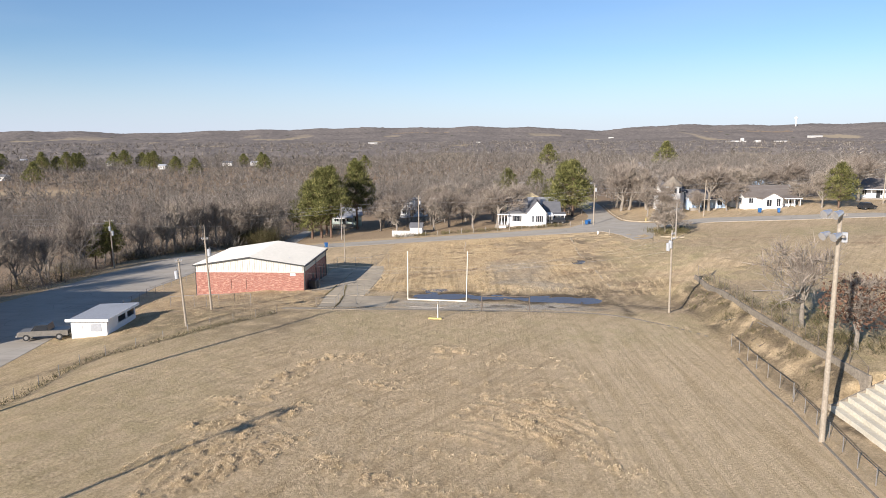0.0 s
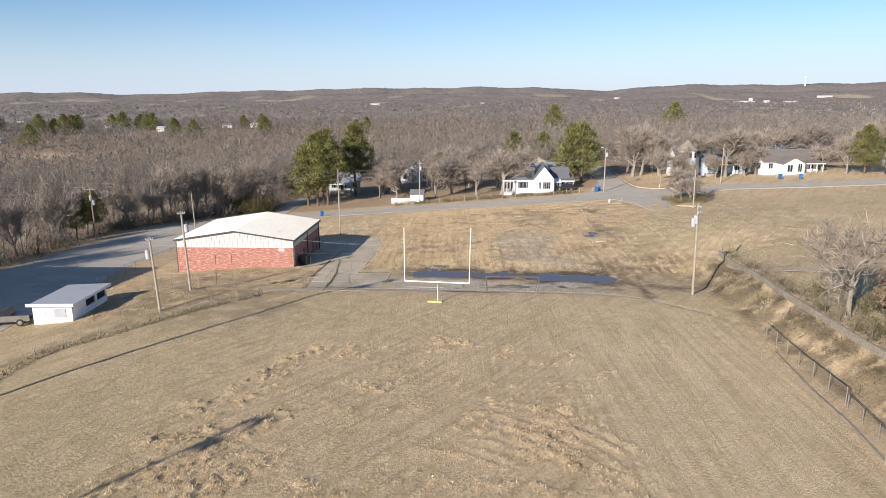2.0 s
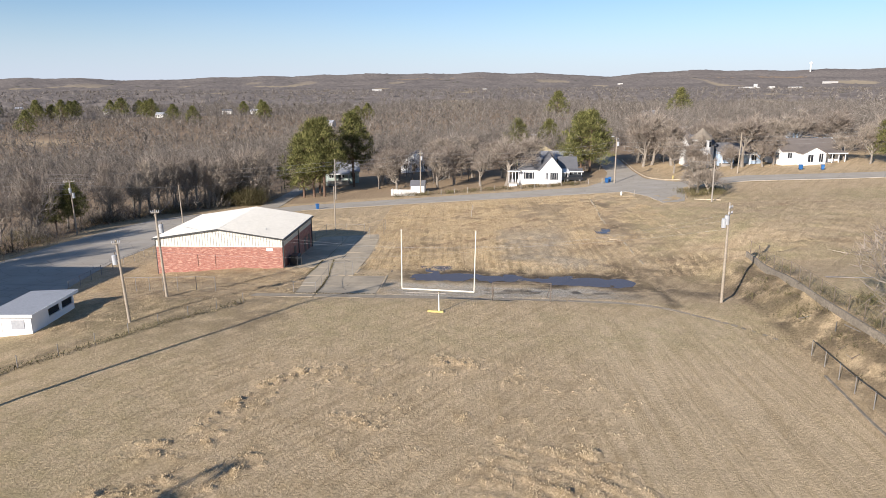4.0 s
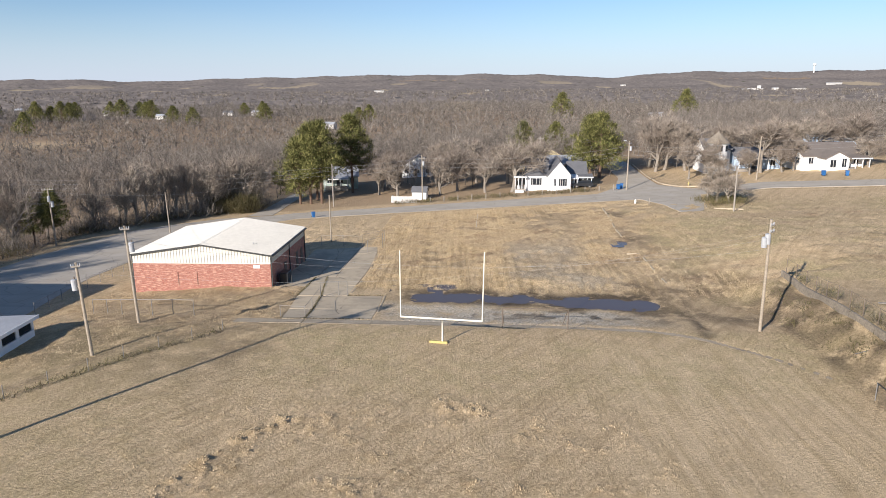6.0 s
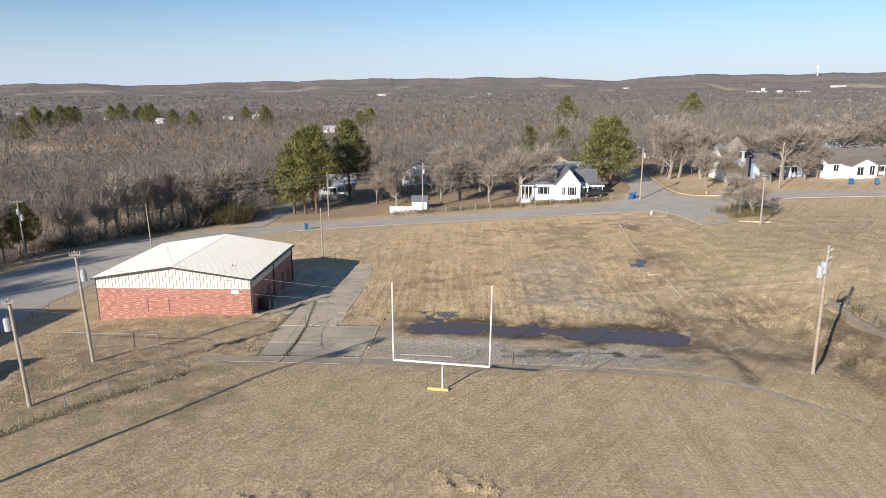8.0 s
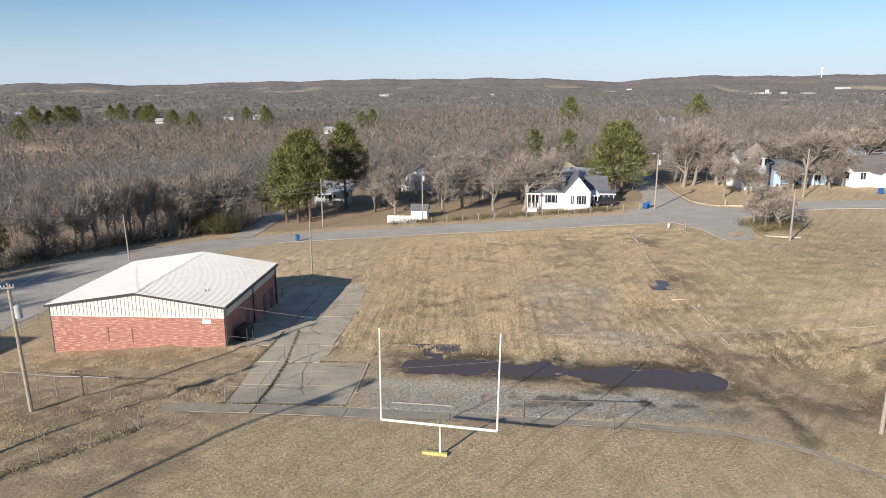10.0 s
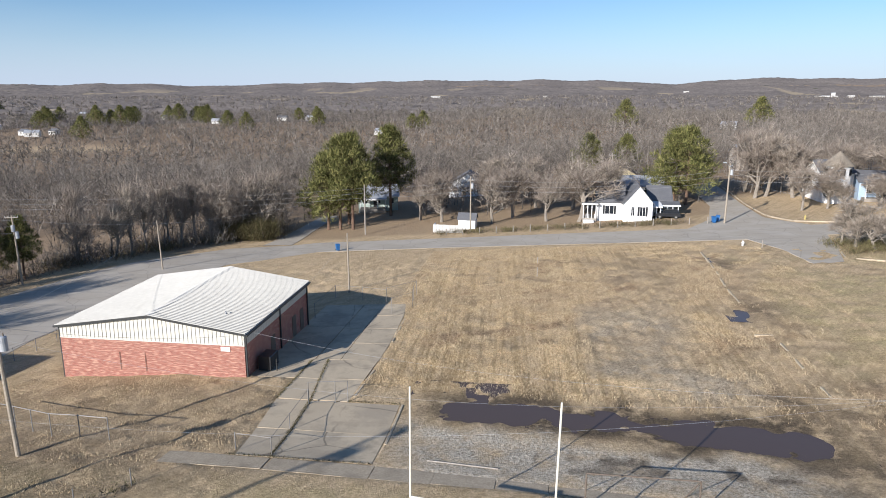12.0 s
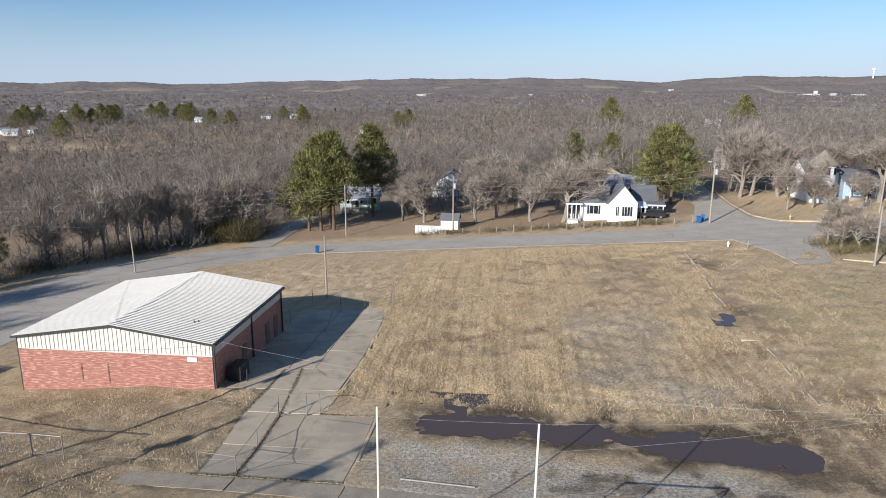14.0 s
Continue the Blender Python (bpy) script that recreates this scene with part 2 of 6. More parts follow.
def water_build(nt, b):
    b.inputs["Base Color"].default_value = (0.088, 0.064, 0.052, 1)
    b.inputs["Specular IOR Level"].default_value = 0.4
    b.inputs["Roughness"].default_value = 0.16
    b.inputs["IOR"].default_value = 1.33
    bumped(nt, b, noise_node(nt, 6, 3), 0.08, 0.01)


def glass_build(nt, b):
    b.inputs["Base Color"].default_value = (0.02, 0.024, 0.03, 1)
    b.inputs["Roughness"].default_value = 0.08


GROUND = material("dry_grass", ground_build)
BRICK = material("red_brick", brick_build)
ROAD = material("worn_asphalt", road_build)
CONCRETE = material("old_concrete", concrete_build)
WATER = material("puddle_water", water_build)
GLASS = material("dark_glass", glass_build)
CREAM = surface("cream_metal", (0.60, 0.575, 0.49), (0.66, 0.635, 0.55), 3, 0.4, 0.45, 0.05, stain=0.15)
ROOFMETAL = surface("white_metal_roof", (0.39, 0.375, 0.335), (0.45, 0.435, 0.39), 2, 0.3, 0.42, 0.05, stain=0.18)
DARKTRIM = surface("dark_trim", (0.03, 0.032, 0.03), (0.05, 0.05, 0.048), 6, 0.5, 0.5, 0.1)
WHITE = surface("white_paint", (0.78, 0.78, 0.76), (0.84, 0.83, 0.8), 4, 0.5, 0.6, 0.1, stain=0.15)
PALEBLUE = surface("pale_blue_siding", (0.36, 0.47, 0.60), (0.46, 0.56, 0.67), 4, 0.5, 0.7, 0.1)
SHINGLE = surface("grey_shingles", (0.11, 0.11, 0.115), (0.17, 0.17, 0.175), 9, 0.6, 0.9, 0.4)
SHINGLEBROWN = surface("brown_shingles", (0.15, 0.125, 0.105), (0.22, 0.19, 0.165), 9, 0.6, 0.9, 0.4)
FLATROOF = surface("pale_roofing", (0.31, 0.32, 0.335), (0.38, 0.39, 0.405), 5, 0.4, 0.6, 0.1)
POLEWOOD = surface("weathered_pole", (0.27, 0.225, 0.168), (0.39, 0.335, 0.26), 6, 1.2, 0.85, 0.4)
GREYWOOD = surface("grey_wood", (0.26, 0.23, 0.19), (0.38, 0.34, 0.29), 8, 1.0, 0.9, 0.3)
STEEL = surface("galvanised_steel", (0.20, 0.19, 0.175), (0.30, 0.285, 0.26), 8, 1.0, 0.65, 0.05, metal=0.3)
RUST = surface("rusty_pipe", (0.11, 0.083, 0.06), (0.19, 0.15, 0.112), 8, 1.0, 0.8, 0.2)
CANGREY = surface("grey_enamel", (0.36, 0.37, 0.38), (0.45, 0.46, 0.46), 4, 0.8, 0.4, 0.05)
GOALWHITE = surface("goal_paint", (0.74, 0.70, 0.56), (0.82, 0.78, 0.66), 6, 0.8, 0.45, 0.05)
YELLOW = surface("yellow_pad", (0.46, 0.37, 0.12), (0.56, 0.46, 0.18), 6, 0.8, 0.6, 0.1)
BLUE = surface("blue_plastic", (0.02, 0.11, 0.30), (0.03, 0.15, 0.38), 5, 1, 0.5, 0.05)
BARK = surface("grey_bark", (0.19, 0.162, 0.128), (0.34, 0.298, 0.245), 7, 0.8, 0.95, 0.5)
PINEBARK = surface("pine_bark", (0.12, 0.075, 0.05), (0.21, 0.135, 0.09), 6, 0.8, 0.95, 0.5)
TWIG = islands("bare_twigs", [(0.21, 0.17, 0.13), (0.34, 0.285, 0.225), (0.50, 0.435, 0.355)], dark=0.7)
WOODTWIG = islands("wood_twigs", [(0.11, 0.094, 0.077), (0.21, 0.182, 0.15), (0.37, 0.33, 0.28)], small=0.10, dark=0.62)
NEEDLE = islands("pine_needles", [(0.06, 0.068, 0.022), (0.17, 0.172, 0.055), (0.34, 0.315, 0.12)], small=0.5)
BRUSH = islands("dry_brush", [(0.09, 0.075, 0.04), (0.17, 0.14, 0.07), (0.12, 0.12, 0.045)])
TUFT = islands("grass_tufts", [(0.40, 0.295, 0.17), (0.56, 0.435, 0.265), (0.74, 0.60, 0.39)], small=0.3, dark=0.85)
WEED = islands("dry_weeds", [(0.30, 0.21, 0.115), (0.52, 0.405, 0.24), (0.72, 0.585, 0.375)], small=0.25, dark=0.75)
DEADLEAF = islands("brown_leaves", [(0.12, 0.06, 0.035), (0.20, 0.11, 0.07), (0.27, 0.17, 0.11)])
RUBBER = surface("tyre_rubber", (0.02, 0.02, 0.02), (0.035, 0.033, 0.03), 9, 1, 0.85, 0.1)
TRUCKPAINT = surface("dusty_silver_paint", (0.19, 0.175, 0.15), (0.26, 0.235, 0.2), 4, 0.8, 0.35, 0.02, metal=0.3)
BLACKPAINT = surface("dark_paint", (0.02, 0.021, 0.024), (0.03, 0.031, 0.033), 4, 0.8, 0.3, 0.02)
LAMPGLASS = surface("lamp_reflector", (0.62, 0.63, 0.64), (0.72, 0.73, 0.74), 6, 1.5, 0.25, 0.02, metal=0.7)
BLEACHER = surface("cream_concrete", (0.55, 0.50, 0.38), (0.66, 0.61, 0.49), 5, 0.6, 0.9, 0.2)
OLDWALL = surface("weathered_wall", (0.19, 0.16, 0.12), (0.33, 0.28, 0.215), 5, 0.7, 0.95, 0.5, stain=0.5)
PATH_STONE = surface("dirty_path_concrete", (0.33, 0.268, 0.185), (0.48, 0.40, 0.285), 9, 0.8, 0.95, 0.4, stain=0.6)
OLDWHITE = surface("weathered_white_paint", (0.52, 0.50, 0.46), (0.64, 0.62, 0.57), 3, 0.7, 0.7, 0.15, stain=0.45)
MESHWIRE = surface("chain_link", (0.15, 0.145, 0.135), (0.22, 0.21, 0.195), 8, 1.0, 0.7, 0.0, metal=0.2)


# ---- mesh helpers ----
class Shape:
    """Collects corners and faces of one mesh."""
    def __init__(self):
        self.v, self.f = [], []

    def quad(self, *pts):
        n = len(self.v)
        self.v += [tuple(p) for p in pts]
        self.f.append(tuple(range(n, n + len(pts))))
        return self

    def box(self, x0, y0, z0, x1, y1, z1, m=None, bevel=0.0):
        n = len(self.v)
        if bevel:
            b = bevel
            ring = []
            for z, i in ((z0, b), (z0 + b, 0), (z1 - b, 0), (z1, b)):
                ring.append([(x0 + i, y0 + i, z), (x1 - i, y0 + i, z), (x1 - i, y1 - i, z), (x0 + i, y1 - i, z)])
            pts = [p for r in ring for p in r]
            faces = [(3, 2, 1, 0), (12, 13, 14, 15)] + [(4 * r + i, 4 * r + (i + 1) % 4, 4 * r + 4 + (i + 1) % 4, 4 * r + 4 + i) for r in range(3) for i in range(4)]
        else:
            pts = [(x0, y0, z0), (x1, y0, z0), (x1, y1, z0), (x0, y1, z0), (x0, y0, z1), (x1, y0, z1), (x1, y1, z1), (x0, y1, z1)]
            faces = [(3, 2, 1, 0), (4, 5, 6, 7), (0, 1, 5, 4), (1, 2, 6, 5), (2, 3, 7, 6), (3, 0, 4, 7)]
        if m:
            pts = [tuple(m @ Vector(p)) for p in pts]
        self.v += pts
        self.f += [tuple(n + i for i in f) for f in faces]
        return self

    def tube(self, p, q, r0, r1=None, n=8, caps=True):
        p, q = Vector(p), Vector(q)
        r1 = r0 if r1 is None else r1
        d = (q - p).normalized()
        a = d.orthogonal().normalized()
        b = d.cross(a)
        s = len(self.v)
        for c, r in ((p, r0), (q, r1)):
            self.v += [tuple(c + (a * math.cos(t) + b * math.sin(t)) * r) for t in (2 * math.pi * i / n for i in range(n))]
        self.f += [(s + i, s + (i + 1) % n, s + n + (i + 1) % n, s + n + i) for i in range(n)]
        if caps:
            self.f += [tuple(s + n - 1 - i for i in range(n)), tuple(s + n + i for i in range(n))]
        return self

    def path(self, pts, r, n=4):
        """One bent tube through points."""
        s = len(self.v)
        pts = [Vector(p) for p in pts]
        for i, p in enumerate(pts):
            d = (pts[min(i + 1, len(pts) - 1)] - pts[max(i - 1, 0)]).normalized()
            a = d.cross(Vector((0, 0, 1))).normalized() if abs(d.z) < 0.99 else Vector((1, 0, 0))
            c = a.cross(d)
            self.v += [tuple(p + (a * math.cos(t) + c * math.sin(t)) * r) for t in (2 * math.pi * k / n for k in range(n))]
        for i in range(len(pts) - 1):
            self.f += [(s + n * i + k, s + n * i + (k + 1) % n, s + n * i + n + (k + 1) % n, s + n * i + n + k) for k in range(n)]
        return self

    def prism(self, poly, z0, z1, m=None):
        """A flat outline (x, y), upright from z0 to z1."""
        n, k = len(self.v), len(poly)
        pts = [(x, y, z0) for x, y in poly] + [(x, y, z1) for x, y in poly]
        if m:
            pts = [tuple(m @ Vector(p)) for p in pts]
        self.v += pts
        self.f += [tuple(n + k - 1 - i for i in range(k)), tuple(n + k + i for i in range(k))]
        self.f += [(n + i, n + (i + 1) % k, n + k + (i + 1) % k, n + k + i) for i in range(k)]
        return self

    def mesh(self, name, mat, smooth=False):
        me = bpy.data.meshes.new(name)
        me.from_pydata(self.v, [], self.f)
        me.materials.append(mat)
        if smooth:
            me.polygons.foreach_set("use_smooth", [True] * len(me.polygons))
        me.update()
        return me


def part(name, shape, mat, parent=None, label="", smooth=False):
    ob = new(name, shape if isinstance(shape, bpy.types.Mesh) else shape.mesh(name, mat, smooth))
    if parent is not None:
        ob.parent = parent
    return tagged(ob, label)


def thing(name, label, category, x=0, y=0, z=None, rz=0, group="", kind=""):
    e = new(name)
    e.empty_display_size = 0.3
    e.matrix_basis = pose(x, y, zt(x, y) if z is None else z, 0, 0, rz)
    return tagged(e, label, category, group, kind)


def soup(name, tri, mat):
    """A mesh from an array of separate triangles (n, 3, 3)."""
    me = bpy.data.meshes.new(name)
    n = len(tri)
    me.vertices.add(3 * n)
    me.vertices.foreach_set("co", tri.reshape(-1).astype(np.float32))
    me.loops.add(3 * n)
    me.loops.foreach_set("vertex_index", np.arange(3 * n, dtype=np.int32))
    me.polygons.add(n)
    me.polygons.foreach_set("loop_start", np.arange(0, 3 * n, 3, dtype=np.int32))
    me.materials.append(mat)
    me.update(calc_edges=True)
    return me


def grid_mesh(name, X, Y, Z, mat, smooth=True):
    """A sheet over a grid of points."""
    r, c = X.shape
    me = bpy.data.meshes.new(name)
    co = np.stack([X, Y, Z], -1).reshape(-1, 3)
    i = np.arange(r * c).reshape(r, c)
    q = np.stack([i[:-1, :-1], i[:-1, 1:], i[1:, 1:], i[1:, :-1]], -1).reshape(-1, 4)
    me.vertices.add(len(co))
    me.vertices.foreach_set("co", co.reshape(-1).astype(np.float32))
    me.loops.add(q.size)
    me.loops.foreach_set("vertex_index", q.reshape(-1).astype(np.int32))
    me.polygons.add(len(q))
    me.polygons.foreach_set("loop_start", np.arange(0, q.size, 4, dtype=np.int32))
    me.materials.append(mat)
    me.update(calc_edges=True)
    me.polygons.foreach_set("use_smooth", np.full(len(q), smooth))
    return me


def fuzz(x, y, scale, seed):
    """Smooth value noise over the plane, -1 to 1."""
    x, y = np.asarray(x, float) * scale + seed * 17.3, np.asarray(y, float) * scale - seed * 9.1
    xi, yi = np.floor(x), np.floor(y)
    fx, fy = x - xi, y - yi
    fx, fy = fx * fx * (3 - 2 * fx), fy * fy * (3 - 2 * fy)

    def h(a, b):
        s = np.sin(a * 127.1 + b * 311.7 + seed * 74.7) * 43758.5453
        return (s - np.floor(s)) * 2 - 1
    return (h(xi, yi) * (1 - fx) + h(xi + 1, yi) * fx) * (1 - fy) + (h(xi, yi + 1) * (1 - fx) + h(xi + 1, yi + 1) * fx) * fy


# ---- ground ----
# edges of the concrete yard, west and east, by y
AP_Y = [6.9, 7.0, 16.6, 16.7, 20.7, 20.9, 30, 38.6, 43.6]
AP_L = [-16.4, -16.4, -17.2, -17.2, -17.2, -21.15, -21.15, -21.5, -21.5]
AP_R = [-7.4, -7.4, -7.4, -11.5, -11.4, -11.1, -11.05, -11.3, -12.0]
# the narrow path along the field end, with its half width
WALK_X = [-20.7, -14, -6, 2, 12, 19.4, 23.3, 26.75, 28.6, 30.4]
WALK_Y = [6.35, 6.3, 6.1, 5.7, 5.0, 4.0, 1.7, -1.7, -3.9, -6.6]
WALK_W = [0.85, 0.9, 0.8, 0.5, 0.45, 0.4, 0.3, 0.28, 0.28, 0.28]


def paved(X, Y):
    """1 on the concrete yard and the path, 0 off them."""
    xl, xr = np.interp(Y, AP_Y, AP_L), np.interp(Y, AP_Y, AP_R)
    p = S(xl - 0.3, xl + 0.2, X) * S(xr + 0.3, xr - 0.2, X) * S(6.5, 6.9, Y) * S(44.1, 43.6, Y)
    half = np.interp(X, WALK_X, WALK_W)
    return np.maximum(p, S(half + 0.35, half - 0.1, np.abs(Y - np.interp(X, WALK_X, WALK_Y))) * S(31, 30, X) * S(-21.3, -20.6, X))


def relief(X, Y):
    """Small unevenness of the turf: ruts and clods on the field, rank growth on the lot, none under paving."""
    near = S(100, 66, np.hypot(X, Y)) * S(-44, -40, X) * S(73, 69, Y)
    flat = paved(X, Y)
    rough = 0.022 + 0.09 * S(17, 21, Y) * S(72, 60, Y) + 0.07 * S(-12, -20, X) * S(-6, 3, Y) * S(21, 18, Y)
    z = rough * (fuzz(X, Y, 0.7, 1) + 0.7 * fuzz(X, Y, 1.5, 2)) + 0.03 * fuzz(X, Y, 0.15, 3)
    return near * (1 - flat) * (z + 0.03 + 0.16 * clods(X, Y)) - 0.05 * flat - basin(X, Y)


# torn-up bands across the field: x, y to x, y, half width, strength
CLOD_BANDS = ((1.0, -12.0, 3.5, -13.0, 0.9, 1.0), (-9.8, -14.2, -11.8, -17.0, 0.9, 0.9), (-11.6, -18.5, -14.5, -23.5, 1.0, 0.9), (-13.0, -24.8, -17.0, -27.2, 1.1, 1.0), (-11.0, -22.0, -13.0, -23.0, 0.8, 0.6),
              (-13.2, -30.4, -17.2, -31.4, 1.0, 1.2), (-10.0, -27.5, -12.5, -31.5, 1.1, 0.8), (-13.0, -34.0, -17.0, -36.8, 1.4, 1.0), (-9.0, -33.5, -12.0, -37.5, 1.5, 1.0), (-12.0, -38.0, -16.0, -43.0, 1.6, 1.0),
              (5.5, -15.6, 7.5, -16.6, 0.8, 0.5), (5.5, -21.8, 8.0, -23.5, 0.8, 0.6), (9.5, -22.5, 13.5, -23.6, 0.8, 0.5), (8.5, -25.5, 12.2, -27.6, 1.0, 0.8), (7.0, -29.4, 10.2, -33.6, 1.0, 0.8),
              (11.5, -35.0, 14.0, -37.8, 1.2, 0.8), (0.0, -35.3, 9.0, -37.0, 0.9, 0.6), (-6.0, -22.3, -3.0, -23.5, 0.6, 0.5), (-5.0, -26.5, -2.5, -27.0, 0.6, 0.45), (-6.5, -37.0, -1.5, -40.0, 1.2, 0.6), (2.0, -40.5, 9.0, -43.0, 1.3, 0.6))


def clods(X, Y):
    """Torn-up turf in ragged bands, with ruts that turn through the field, 0 to about 1."""
    X, Y = np.asarray(X, float), np.asarray(Y, float)
    out = np.zeros(X.shape)
    box = (X > -24) & (X < 20) & (Y > -50) & (Y < -8)
    x, y = X[box], Y[box]
    wx_, wy_ = x + 0.8 * fuzz(x, y, 0.6, 61), y + 0.8 * fuzz(x, y, 0.6, 62)
    where = np.zeros(x.shape)
    for x0, y0, x1, y1, w, k in CLOD_BANDS:
        dx, dy = x1 - x0, y1 - y0
        u = np.clip(((wx_ - x0) * dx + (wy_ - y0) * dy) / (dx * dx + dy * dy), 0, 1)
        d = np.hypot(wx_ - x0 - u * dx, wy_ - y0 - u * dy)
        where = np.maximum(where, k * S(1.5 * w, 0.3 * w, d))
    lump = np.maximum(0, 0.15 + 0.7 * fuzz(x, y, 1.9, 64) + 1.0 * fuzz(x, y, 3.7, 65))
    r = np.hypot(x + 1.0, (y + 43) * 0.95)
    rut = S(9, 11, r) * S(20, 18, r) * S(-46, -40, y) * S(-0.1, 0.5, fuzz(x, y, 0.12, 66)) * (0.5 + 0.5 * np.cos(r * 5.4))
    speck = 0.55 * S(0.1, 0.8, fuzz(x, y, 0.7, 67) + 0.5 * fuzz(x, y, 0.15, 68)) * S(-20, -15, x) * S(17, 13, x) * S(-10, -15, y)
    out[box] = (where + speck) * lump + 0.5 * rut * (1 + fuzz(x, y, 1.2, 69))
    return out


def basin(X, Y):
    c = 16.2 - 0.09 * X + 0.5 * fuzz(X, Y * 0, 0.25, 7)
    return (0.125 * bell(Y, c, 2.2) + 0.034 * bell(Y, c, 3.8) * (0.8 * fuzz(X, Y, 0.45, 51) + 0.8 * fuzz(X, Y, 1.0, 52) + 0.9 * fuzz(X, Y * 1.6, 1.9, 53))) * S(-6, -3, X) * S(24.2, 21, X) \
        + 0.26 * bell(X, 23.7, 1.1) * bell(Y, 39.2, 1.5) + 0.20 * bell(X, 26.6, 0.7) * bell(Y, 58.4, 2.4) \
        + 0.12 * bell(X, 24.6 - (Y - 10) * 0.02, 0.5) * S(18, 13, Y) * S(2, 5, Y)


def worn(X, Y):
    """Trodden muddy patches in the rank growth of the lot, 0 to 1."""
    v = 0.6 * fuzz(X, Y, 0.10, 5) + 0.7 * fuzz(X, Y * 1.5, 0.33, 6) + 0.45 * fuzz(X, Y, 1.1, 15)
    return S(0.1, 0.5, v) * S(20, 26, Y) * S(72, 62, Y) * S(36, 24, X) * S(-12, -4, X)


def lines(far0, far1, *bands):
    """Grid lines: bands of (from, to, step), then ever wider out to the horizon."""
    v = np.concatenate([np.arange(a, c - s / 2, s) for a, c, s in bands] + [[bands[-1][1]]])
    up, dn, s = [v[-1]], [v[0]], bands[-1][2]
    while up[-1] < far1:
        s *= 1.13
        up.append(up[-1] + s)
    s = bands[0][2]
    while dn[-1] > far0:
        s *= 1.13
        dn.append(dn[-1] - s)
    return np.concatenate([dn[:0:-1], v, up[1:]])


gx = lines(-4950, 4950, (-72, -26, 0.7), (-26, -19, 0.3), (-19, 17, 0.2), (17, 27, 0.3), (27, 60, 0.6))
gy = lines(-1500, 4950, (-52, -44, 0.35), (-44, -10, 0.2), (-10, 22, 0.3), (22, 72, 0.42), (72, 100, 1.0))
GX, GY = np.meshgrid(gx, gy)
GZ = terrain(GX, GY) + relief(GX, GY)
ground = tagged(new("ground", grid_mesh("ground", GX, GY, GZ, GROUND)), "dry tan winter grass ground with mud and green patches", "ground", kind="structure")
pud_dist = np.abs(GY - (16.2 - 0.09 * GX))
mud = S(6.0, 2.0, pud_dist * np.where(GY < 16.2 - 0.09 * GX, 1.5, 1.15) + 1.5 * fuzz(GX, GY, 0.3, 4)) * S(-8, -3, GX) * S(27, 21, GX)
mud = np.maximum(mud, bell(GX, 24.3 + (GY - 8) * 0.14, 0.75) * S(19, 15, GY) * S(0, 3, GY) * 0.7)
mud = np.maximum(mud, bell(GX, 25.2, 2.6) * bell(GY, 40.5, 3.6) * 0.85)
mud = np.maximum(mud, bell(GX, 26.8, 1.4) * bell(GY, 58.5, 4) * 0.8)
mud = np.maximum(mud, (0.4 + 0.2 * fuzz(GX, GY, 0.3, 55)) * S(-12, -18, GX) * S(21, 17, GY) * S(-16, 2, GY) * S(-42, -36, GX))
mud = np.maximum(mud, 0.3 * worn(GX, GY))
mud = np.maximum(mud, 0.55 * bell(GX + 36 - 0.62 * (GY + 16), 0, 0.9) * S(8, 3, GY) * S(-45, -38, GY))
green = np.maximum(S(0.0, 0.5, fuzz(GX, GY, 0.05, 8)) * S(30, 40, GX) * S(80, 50, GY) * 0.95, 0.8 * S(0.1, 0.6, fuzz(GX, GY, 0.12, 9)) * S(-9, -3, GY) * S(6, 2, GY))
green = np.maximum(green, 0.9 * S(-0.5, 0.3, 0.7 * fuzz(GX, GY * 1.5, 0.07, 95) + 0.5 * fuzz(GX, GY * 1.5, 0.25, 96)) * S(25, 29, GX) * S(8, 16, GY) * S(70, 56, GY) * S(75, 45, GX))
green = np.maximum(green, 0.75 * S(-14, -6, GY) * S(5, 3, GY) * (0.6 + 0.5 * fuzz(GX, GY, 0.1, 20)))
green = np.maximum(green, 0.55 * S(-12, -22, GX) * S(6, 0, GY) * S(-60, -50, GY) * (0.75 + 0.35 * fuzz(GX, GY, 0.08, 97)))
mud = np.maximum(mud, (0.4 + 0.4 * fuzz(GX, GY * 1.4, 0.3, 98)) * S(15, 20, GX) * S(37, 29, GX) * S(5, 9, GY) * S(30, 19, GY))
green = np.maximum(green, 0.35 * S(0, 0.6, fuzz(GX, GY, 0.03, 10)) * S(-60, -20, GY) * S(5, 0, GY))
bare = np.maximum(0.9 * S(-9, -4, GX) * S(24, 16, GX) * S(4.6, 6.8, GY) * S(15.0, 12.0, GY + 0.09 * GX + 1.4 * fuzz(GX, GY, 0.5, 11)), 0.5 * bell(GX, 16.5, 3.5) * bell(GY, 22.5, 2.5))
mud = np.maximum(mud, 0.75 * S(0.25, 0.6, 0.7 * fuzz(GX * 0.6, GY, 0.35, 71) + 0.5 * fuzz(GX, GY, 0.9, 72)) * S(-7, -4, GX) * S(24, 20, GX) * S(7, 8.5, GY) * S(14, 12, GY))
mud = np.maximum(mud, (0.6 + 0.4 * fuzz(GX, GY, 0.6, 14)) * S(30.5, 32, GX) * S(38, 35, GX) * S(-40, -30, GY) * S(20, 12, GY))
litter = np.maximum(S(-67, -71, GX) * S(-90, -60, GY), S(88, 92, GY + 1.0 * fuzz(GX, GY, 0.2, 12)) * (0.75 + 0.25 * S(110, 120, GY)) * S(46, 42, GX))
litter = np.maximum(litter, S(112, 122, GY))
litter = np.maximum(litter, S(-52, -62, GX) * S(66, 80, GY))
